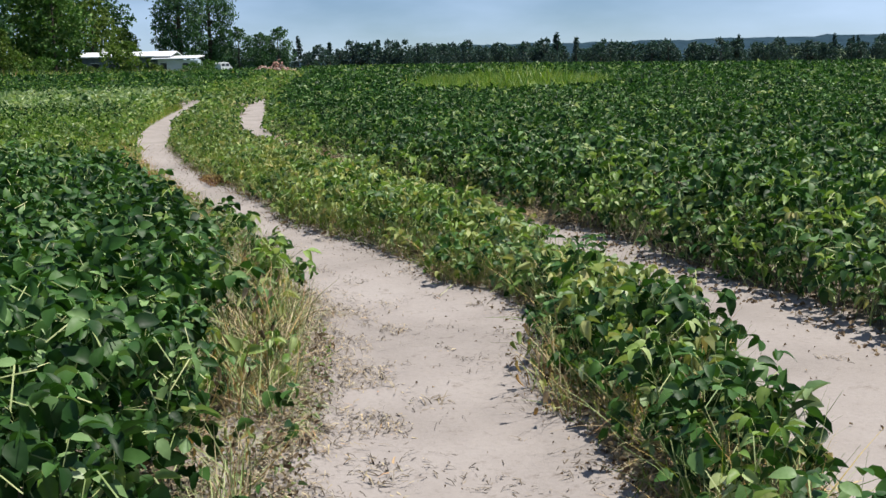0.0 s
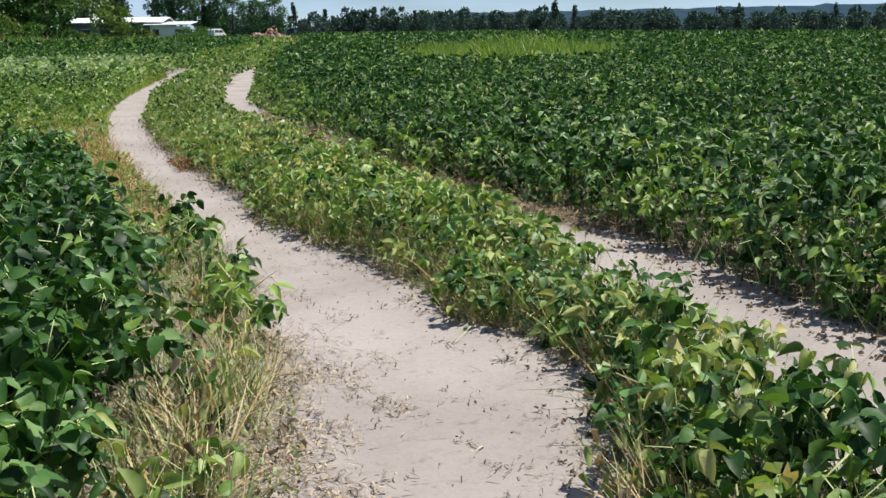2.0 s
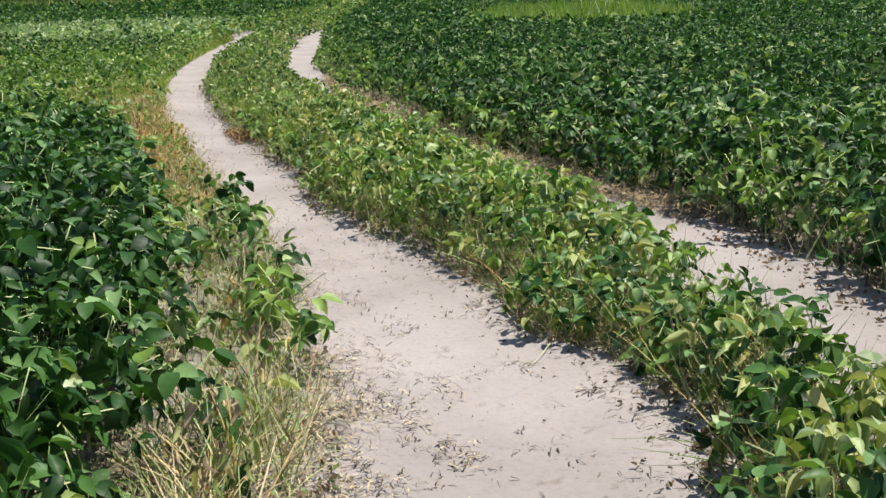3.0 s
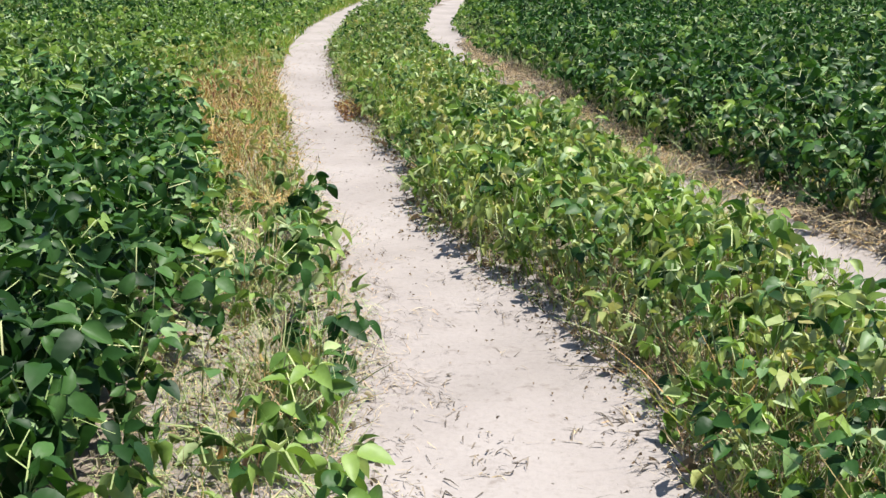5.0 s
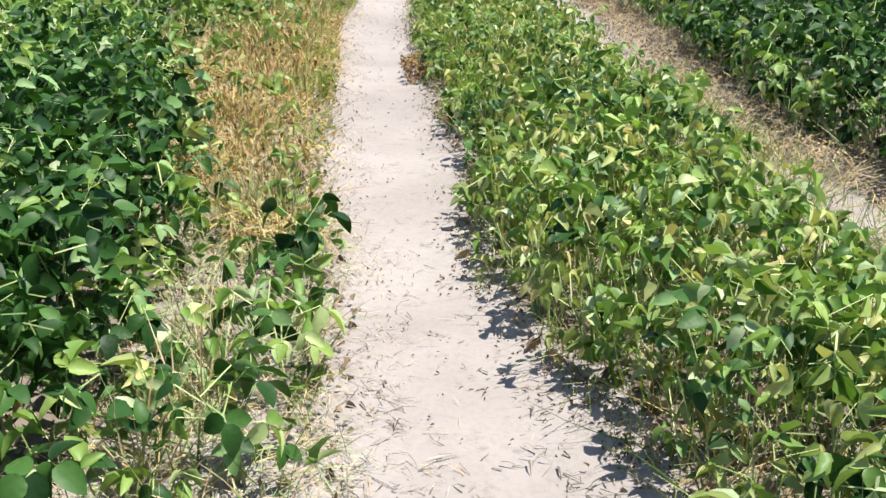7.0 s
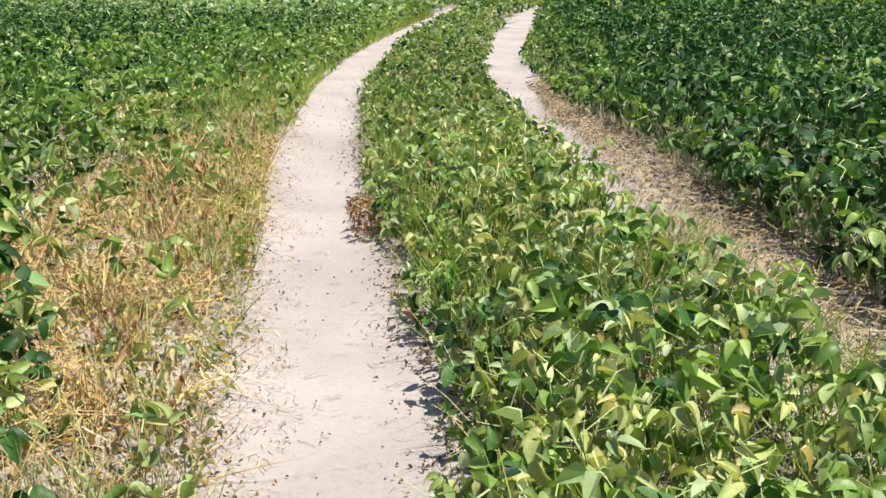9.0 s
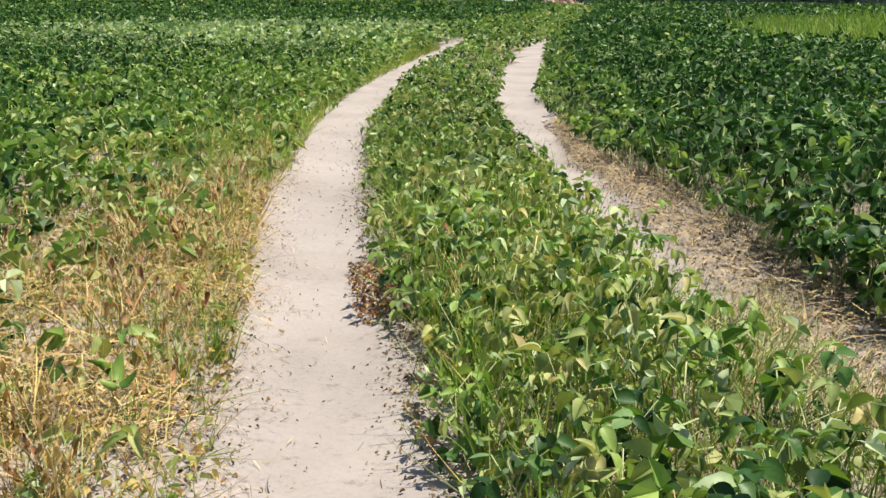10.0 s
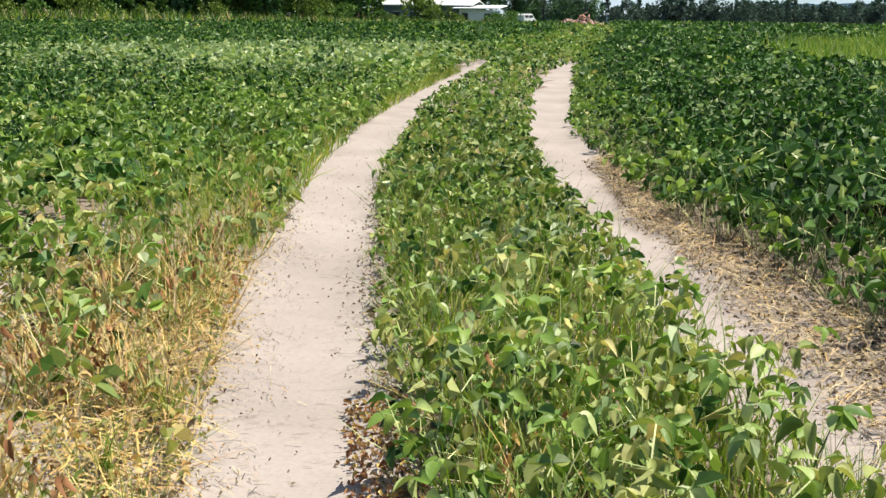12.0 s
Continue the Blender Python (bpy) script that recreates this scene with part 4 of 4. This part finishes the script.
for i, (x, y, h, n) in enumerate([(1.22, 5.25, 0.40, 18), (0.25, 7.75, 0.26, 40), (0.42, 7.5, 0.24, 34), (-3.42, 14.0, 0.24, 60), (-3.62, 14.5, 0.20, 50), (-2.05, 13.1, 0.42, 16), (-1.9, 14.6, 0.45, 14), (-4.6, 16.95, 0.18, 40), (-2.55, 14.4, 0.42, 30)] + [(float(edge(Y_LL, 12.6 + 0.55 * j)) - 0.12 - 0.35 * ((j * 0.618) % 1), 12.6 + 0.55 * j, 0.16 + 0.12 * ((j * 0.37) % 1), 34 + 3 * (j % 5)) for j in range(14)]):
    grass_clump(x, y, h, n, 400 + i)

# ---- weeds out in the field ----
x, y = places(42000, -4, 12, 34, 66)
keep = np.hypot((x - 2.9 - 0.05 * (y - 48)) / 4.3, (y - 50) / 12.0) < 1 + 0.25 * wave(x, y, 0.8)
x, y = x[keep], y[keep]
tall = rng.uniform(0.7, 1.08, len(x)) + 0.5 * (rng.random(len(x)) < 0.06) * (np.abs(x - 3.6) < 1.5)
strewn("weed_patch", "tall light green weeds standing in the crop", "weeds", x, y, blade(1, 0.055, 0.4, 2), tall, [GRASS, LEAF_MID], rng.choice(2, len(x), p=[0.6, 0.4]), lean=0.45)
n = 9000
s = rng.random(n)
x, y = -76 + 42 * s + rng.normal(0, 2.0, n), 84 + 78 * s + rng.normal(0, 3.5, n)
strewn("verge_grass", "tall sun-bleached grass along the wood's edge", "grass", x, y, blade(1, 0.09, 0.4, 2), rng.uniform(0.8, 1.5, n) * np.interp(s, [0, 0.5, 0.8], [1.5, 1.2, 0.8]), [GRASS, STRAW, LEAF_DARK], rng.choice(3, n, p=[0.45, 0.13, 0.42]), lean=0.5)

# ---- trees ----
BARK = plain("bark", [(0.3, (0.05, 0.042, 0.033)), (0.7, (0.13, 0.11, 0.085))], 4, 0.9, 0.1, 0.05)
TREE_LEAF = [leaf_material("tree_leaf_" + n, st, 0.55, 0.25, 0.22, (1.0, 1.25, 0.62), patch=0.15) for n, st in (
    ("deep", [(0.0, (0.040, 0.095, 0.048)), (0.6, (0.070, 0.15, 0.070)), (1.0, (0.12, 0.21, 0.095))]),
    ("fresh", [(0.0, (0.055, 0.125, 0.030)), (0.6, (0.10, 0.20, 0.048)), (1.0, (0.18, 0.28, 0.08))]),
    ("light", [(0.0, (0.07, 0.13, 0.025)), (0.6, (0.13, 0.20, 0.04)), (1.0, (0.22, 0.27, 0.07))]),
    # Cool blue-green that carries the haze of distance in the leaf colour.
    ("far_hazed", [(0.0, (0.030, 0.062, 0.064)), (0.6, (0.052, 0.098, 0.096)), (1.0, (0.085, 0.145, 0.125))]))]


def limb(a, b, r0, r1):
    a, b = np.array(a), np.array(b)
    mid = (a + b) / 2 + (0, 0, 0.06 * np.linalg.norm(b - a))
    return tube([a, mid, b], [r0, (r0 + r1) / 2, r1], 6)


def tree(name, h, wide, low, leaf, seed, clumps, per, leafsize, shape="round", label="", category="tree"):
    """A tree at the origin: tapered trunk with limbs, crown of leaf clumps with gaps."""
    r = np.random.default_rng(seed)
    base = new(name)
    tagged(base, label, category)
    sets = [tube([(0, 0, -0.3), (0.1, 0, h * 0.3), (0.0, 0.1, h * 0.62), (0.05, 0, h * 0.93)], [h * 0.022, h * 0.016, h * 0.009, h * 0.003], 7)]
    at, size = [], []
    for i in range(clumps):
        s = (i + r.random()) / clumps
        z = low + (h - low) * s
        if shape == "cone":
            reach = wide / 2 * (1.02 - s) ** 0.9
        elif shape == "tall":
            reach = wide / 2 * (0.55 + 0.45 * math.sin(3.0 * min(1, s * 1.1))) * (1.15 - 0.5 * s)
        else:
            reach = wide / 2 * math.sin(math.pi * (0.16 + 0.80 * s)) ** 0.6
        a, q = r.uniform(0, 6.283), reach * r.uniform(0.45, 1.0)
        at.append((q * math.cos(a), q * math.sin(a), z))
        size.append(max(0.4, reach * r.uniform(0.28, 0.5)))
        if i % 3 == 0:
            sets.append(limb((0.03, 0.03, max(low * 0.8, z - 0.35 * q - 0.3)), at[-1], h * 0.006, h * 0.002))
    v, f, m = join(sets)
    part("trunk", mesh_np("trunk", v, f, [BARK], m, True), base)
    at, size = np.repeat(np.array(at), per, 0), np.repeat(np.array(size), per)
    n = len(at)
    d = r.normal(0, 1, (n, 3))
    d /= np.linalg.norm(d, axis=1)[:, None]
    p = at + d * (size * r.uniform(0.45, 1.05, n))[:, None] * (1, 1, 0.5 if shape == "cone" else 0.8)
    rot = turns(r.uniform(0, 6.283, n), r.normal(0, 0.8, n), r.normal(0, 0.8, n))
    v, f, m = spread(leaflet(0, 1, 0.8, 0.15, 0.25), rot, leafsize * r.uniform(0.6, 1.4, n), p)
    part("crown", mesh_np("crown", v, f, [TREE_LEAF[leaf]], m), base)
    return base


def stand(ob, x, y, turn=0.0, k=1.0):
    """Puts a tree at its place; k scales it."""
    z = float(land(np.array([float(x)]), np.array([float(y)]))[0])
    m = Matrix.Translation((x, y, z)) @ Matrix.Rotation(turn, 4, "Z") @ Matrix.Diagonal((k, k, k, 1))
    return m


broad = [tree("broadleaf_tree", 15, 10, 1.6, 0, 1, 66, 40, 0.62, label="tall dark green deciduous tree at the wood's edge"),
         tree("broadleaf_tree", 14, 9, 1.2, 1, 2, 60, 40, 0.61, label="sunlit green deciduous tree at the wood's edge"),
         tree("broadleaf_tree", 12, 8, 1.0, 2, 3, 52, 40, 0.57, label="light yellow-green deciduous tree at the wood's edge"),
         tree("poplar_tree", 25, 9.5, 2.5, 0, 4, 110, 80, 0.46, "tall", label="very tall dark poplar with a loose crown")]
# Round trees and conifers alike take the leaf colour blued for haze.
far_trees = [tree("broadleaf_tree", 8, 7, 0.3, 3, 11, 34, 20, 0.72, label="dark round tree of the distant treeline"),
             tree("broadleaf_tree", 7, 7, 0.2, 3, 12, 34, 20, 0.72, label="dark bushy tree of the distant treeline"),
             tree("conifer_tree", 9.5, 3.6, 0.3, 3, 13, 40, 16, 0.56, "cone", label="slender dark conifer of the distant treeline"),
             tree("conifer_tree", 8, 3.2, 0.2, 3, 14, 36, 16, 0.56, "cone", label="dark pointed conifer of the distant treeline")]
bush = [tree("bush", 3.2, 4.2, 0.1, 2, 21, 30, 34, 0.34, label="light green bush in front of the house", category="bush"),
        tree("bush", 2.8, 4.0, 0.1, 1, 22, 28, 34, 0.34, label="green bush at the field's edge", category="bush")]

used = set()


def put(kind, x, y, k=1.0, turn=None, group=""):
    t = tree_rnd.uniform(0, 6.28) if turn is None else turn
    m = stand(kind, x, y, t, k)
    if kind.name in used:
        ob = copy_thing(kind, m)
        ob.matrix_basis = m
    else:
        used.add(kind.name)
        kind.matrix_basis = m
        ob = kind
    return tagged(ob, group=group)


tree_rnd = random.Random(5)
put(broad[3], -43.0, 188, 1.0, 0.4)
put(broad[3], -39.5, 196, 0.86, 2.0)
for x, y, k, i in [(-72, 168, 1.15, 0), (-66, 160, 1.1, 0), (-61, 172, 1.1, 1), (-57, 168, 1.05, 1), (-55.5, 182, 0.98, 2), (-51.5, 186, 0.62, 2), (-63, 184, 1.3, 2), (-70, 182, 1.3, 1),
                   (-78, 176, 1.3, 0), (-36.0, 204, 0.52, 0), (-32.5, 206, 0.45, 0), (-29.5, 208, 0.52, 0), (-59, 152, 0.55, 2), (-60.5, 200, 1.2, 0)]:
    put(broad[i], x, y, k, group="trees round the house")
for i in range(30):     # wood along the left side
    s = i / 29
    put(broad[(0, 1, 0, 2, 1, 0)[i % 6]], -90 + 26 * s + tree_rnd.uniform(-2, 2), 86 + 62 * s + tree_rnd.uniform(-2, 2), tree_rnd.uniform(0.85, 1.2), group="wood along the field")
for i in range(16):
    s = i / 15
    put(broad[(0, 0, 1)[i % 3]], -99 + 22 * s, 92 + 64 * s, tree_rnd.uniform(1.0, 1.3), group="wood along the field")
for x, y, k, i in [(-45.4, 163, 1.45, 0), (-56.2, 160, 1.0, 1), (-59, 158, 1.1, 0), (-63, 150, 1.1, 1), (-35.2, 172, 0.75, 1), (-53, 166, 0.7, 1), (-67, 146, 1.0, 1), (-71, 138, 0.9, 1), (-75, 128, 1.0, 1)]:
    put(bush[i], x, y, k, group="bushes by the house")
for x, k, i in [(-53.5, 0.55, 1), (-51.2, 0.45, 0), (-49.5, 0.5, 1), (-47.6, 0.42, 1), (-43.4, 0.45, 1), (-41.6, 0.5, 0), (-36.4, 0.62, 1), (-34.2, 0.5, 1)]:
    put(bush[i], x, 166.5, k, group="low bushes before the house wall")
for i in range(18):     # scrub along the wood
    s = i / 17
    put(bush[i % 2], -80 + 20 * s + tree_rnd.uniform(-1.5, 1.5), 86 + 70 * s + tree_rnd.uniform(-2, 2), tree_rnd.uniform(0.7, 1.1), group="scrub along the wood")
for i in range(290):    # distant treeline
    s = (i + tree_rnd.random()) / 290
    x = -60 + 280 * s
    if x < -28 and tree_rnd.random() < 0.2:
        continue
    if 126 < x < 140:
        continue
    k = tree_rnd.choice((0, 1, 0, 1, 1, 1, 0, 1, 2, 3))
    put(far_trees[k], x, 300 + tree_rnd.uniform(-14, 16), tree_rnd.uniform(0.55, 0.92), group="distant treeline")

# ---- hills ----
# Forest green shifted to blue: distance haze is painted into the base colour.
FOREST = plain("hazed_forest", [(0.3, (0.014, 0.032, 0.048)), (0.55, (0.022, 0.047, 0.066)), (0.8, (0.034, 0.062, 0.078))], 0.06, 0.95, 0.05, 1.5)
MEADOW = plain("distant_meadow", [(0.3, (0.07, 0.10, 0.05)), (0.7, (0.11, 0.14, 0.075))], 0.03, 0.95, 0.05)
hx = np.arange(-900, 1300, 9.0)
hy = np.arange(560, 1400, 28.0)
X, Y = (a.ravel() for a in np.meshgrid(hx, hy))
rise = np.interp(X, [-900, -200, -40, 15, 100, 220, 420, 1300], [5, 6, 9, 17.5, 18, 19, 21, 22])
Z = rise * smooth((Y - 560) / 330) + 1.2 * wave(X, Y, 0.08) + 0.9 * rng.random(len(X)) * smooth((Y - 600) / 200) - 0.5
nx, ny = len(hx), len(hy)
q = (np.arange(ny - 1)[:, None] * nx + np.arange(nx - 1)[None]).ravel()
F = np.concatenate([np.stack([q, q + 1, q + nx + 1], 1), np.stack([q, q + nx + 1, q + nx], 1)])
cxm, cym = X[F].mean(1), Y[F].mean(1)
meadow = ((cxm > 205) & (cxm < 250) & (cym > 600) & (cym < 760)).astype(int)
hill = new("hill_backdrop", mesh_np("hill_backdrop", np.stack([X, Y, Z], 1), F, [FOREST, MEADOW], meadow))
tagged(hill, "long low wooded hill beyond the fields", "hill", kind="structure")

# ---- house, car and rubble at the far end ----
WHITE = plain("white_plaster", [(0.3, (0.78, 0.75, 0.70)), (0.7, (0.86, 0.84, 0.80))], 1.5, 0.9, 0.2)
# Grey boards whose colour is blued and darkened to show the eave's shade.
GREY = plain("eave_shaded_boards", [(0.3, (0.15, 0.17, 0.21)), (0.7, (0.24, 0.27, 0.32))], 1.5, 0.8, 0.2)
TIN = plain("white_sheet_metal", [(0.3, (0.70, 0.72, 0.74)), (0.7, (0.84, 0.85, 0.86))], 0.8, 0.45, 0.5)
DARK = plain("dark_opening", [(0.3, (0.02, 0.022, 0.025)), (0.7, (0.05, 0.05, 0.055))], 2, 0.3, 0.5)
PAINT = plain("white_car_paint", [(0.3, (0.74, 0.74, 0.73)), (0.7, (0.82, 0.82, 0.81))], 1, 0.25, 0.5)
RUBBER = plain("tyre_rubber", [(0.3, (0.015, 0.015, 0.015)), (0.7, (0.03, 0.03, 0.03))], 6, 0.85, 0.2)
BRICK = plain("broken_red_brick", [(0.0, (0.24, 0.13, 0.10)), (0.6, (0.42, 0.25, 0.19)), (1.0, (0.56, 0.46, 0.40))], 8, 0.9, 0.1, by_piece=True)


def box(x0, x1, y0, y1, z0, z1, slope=0.0):
    """A box; slope raises its top towards x0."""
    v = [(x0, y0, z0), (x1, y0, z0), (x1, y1, z0), (x0, y1, z0), (x0, y0, z1 + slope), (x1, y0, z1), (x1, y1, z1), (x0, y1, z1 + slope)]
    f = [(0, 2, 1), (0, 3, 2), (4, 5, 6), (4, 6, 7), (0, 1, 5), (0, 5, 4), (1, 2, 6), (1, 6, 5), (2, 3, 7), (2, 7, 6), (3, 0, 4), (3, 4, 7)]
    return np.array(v, float), np.array(f), np.zeros(12, int)


def pitched(x0, x1, y0, y1, z0, z1, thick=0.16):
    """A thin roof sheet that rises from y0 to y1."""
    v = [(x0, y0, z0 - thick), (x1, y0, z0 - thick), (x1, y1, z1 - thick), (x0, y1, z1 - thick), (x0, y0, z0), (x1, y0, z0), (x1, y1, z1), (x0, y1, z1)]
    return np.array(v, float), box(0, 1, 0, 1, 0, 1)[1], np.zeros(12, int)


def piece(name, sets, mat, parent, label=""):
    v, f, m = join(sets)
    return part(name, mesh_np(name, v, f, [mat], m), parent, label)


HZ = float(land(np.array([-44.0]), np.array([172.0]))[0])
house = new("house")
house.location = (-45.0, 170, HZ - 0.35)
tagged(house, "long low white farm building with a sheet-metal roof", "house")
piece("wall", [box(-8.6, 4.4, 0.0, 7, -0.3, 3.05)], GREY, house, "grey boarded wall, blued and darkened for the eave's shade")
piece("roof", [pitched(-9.2, 4.9, -0.9, 3.6, 3.22, 3.95), pitched(-9.2, 4.9, 8.0, 3.6, 3.22, 3.95)], TIN, house, "white sheet-metal roof")
for x in (-7.2, -4.6, -1.6, 1.2):
    w = piece("window", [box(x, x + 1.1, -0.05, 0.04, 1.1, 2.2)], DARK, house)
    piece("window_frame", [box(x - 0.08, x + 1.18, -0.08, -0.04, 1.0, 1.1), box(x - 0.08, x + 1.18, -0.08, -0.04, 2.2, 2.3)], WHITE, w)
piece("chimney", [box(-6.2, -5.9, 2.5, 2.8, 3.6, 4.5)], WHITE, house)
shed = new("annex")
shed.location = (-39.6, 168.6, HZ - 0.2)
tagged(shed, "white plastered annex with a mono-pitch roof", "annex")
piece("wall", [box(-2.3, 2.6, 0, 5, -0.3, 2.32, 0.25)], WHITE, shed)
piece("roof", [pitched(-3.2, 3.6, -0.7, 5.6, 2.62, 3.10, 0.12)], TIN, shed, "thin white mono-pitch roof")
piece("door", [box(-1.9, -1.0, -0.05, 0.03, 0, 1.95)], DARK, shed)
piece("window", [box(1.4, 2.2, -0.05, 0.03, 0.6, 1.9)], DARK, shed)
piece("post", [box(3.1, 3.25, -0.5, -0.35, 0, 2.35)], WHITE, shed)
piece("post", [box(3.1, 3.25, 4.8, 4.95, 0, 2.35)], WHITE, shed)

car = new("parked_van")
# Set back and turned end-on so that it looks small enough from the camera.
car.location = (-36.0, 188, float(land(np.array([-36.0]), np.array([188.0]))[0]))
car.rotation_euler = (0, 0, radians(68))
tagged(car, "small white van parked beyond the annex", "van")
prof = [(-1.75, 0.35), (1.8, 0.35), (1.85, 0.85), (1.35, 1.05), (0.85, 1.62), (0.5, 1.78), (-1.6, 1.78), (-1.78, 1.5)]
bm = bmesh.new()
va, vb = [bm.verts.new((a, -0.8, b)) for a, b in prof], [bm.verts.new((a, 0.8, b)) for a, b in prof]
bm.faces.new(va), bm.faces.new(vb[::-1])
for i in range(len(prof)):
    j = (i + 1) % len(prof)
    bm.faces.new((va[i], vb[i], vb[j], va[j]))
bmesh.ops.recalc_face_normals(bm, faces=bm.faces)
bmesh.ops.bevel(bm, geom=list(bm.edges), offset=0.06, segments=2, affect="EDGES")
me = bpy.data.meshes.new("body")
bm.to_mesh(me), bm.free()
me.materials.append(PAINT)
part("body", me, car)
piece("side_window", [box(-0.3, 0.75, -0.815, -0.79, 1.15, 1.55)], DARK, car)
piece("side_window", [box(-1.5, -0.5, -0.815, -0.79, 1.15, 1.55)], DARK, car)
bm = bmesh.new()
bmesh.ops.create_cone(bm, cap_ends=True, segments=20, radius1=0.32, radius2=0.32, depth=0.2)
bmesh.ops.bevel(bm, geom=[e for e in bm.edges if abs(e.verts[0].co.z - e.verts[1].co.z) < 0.01], offset=0.04, segments=2, affect="EDGES")
tyre = bpy.data.meshes.new("wheel")
bm.to_mesh(tyre), bm.free()
tyre.materials.append(RUBBER)
for x in (-1.15, 1.15):
    for y in (-0.75, 0.75):
        part("wheel", tyre, car, m=pose(x, y, 0.32, 90))

n = 420
a, q = rng.uniform(0, 6.283, n), np.sqrt(rng.random(n))
x, y = 3.8 * q * np.cos(a), 1.5 * q * np.sin(a)
z = (1 - q) * rng.uniform(0.2, 1.0, n) * (1.7 + 0.7 * np.sin(2.1 * x)) + 0.1
v, f, m = spread(box(-0.5, 0.5, -0.24, 0.24, -0.16, 0.16), turns(rng.uniform(0, 6.28, n), rng.normal(0, 0.6, n), rng.normal(0, 0.6, n)), rng.uniform(0.25, 0.6, n), np.stack([x, y, z], 1))
heap = new("rubble_heap", mesh_np("rubble_heap", v, f, [BRICK], m))
heap.location = (-25.4, 174, float(land(np.array([-25.4]), np.array([174.0]))[0]))
tagged(heap, "low heap of broken red bricks at the field's end", "rubble heap", kind="stuff")
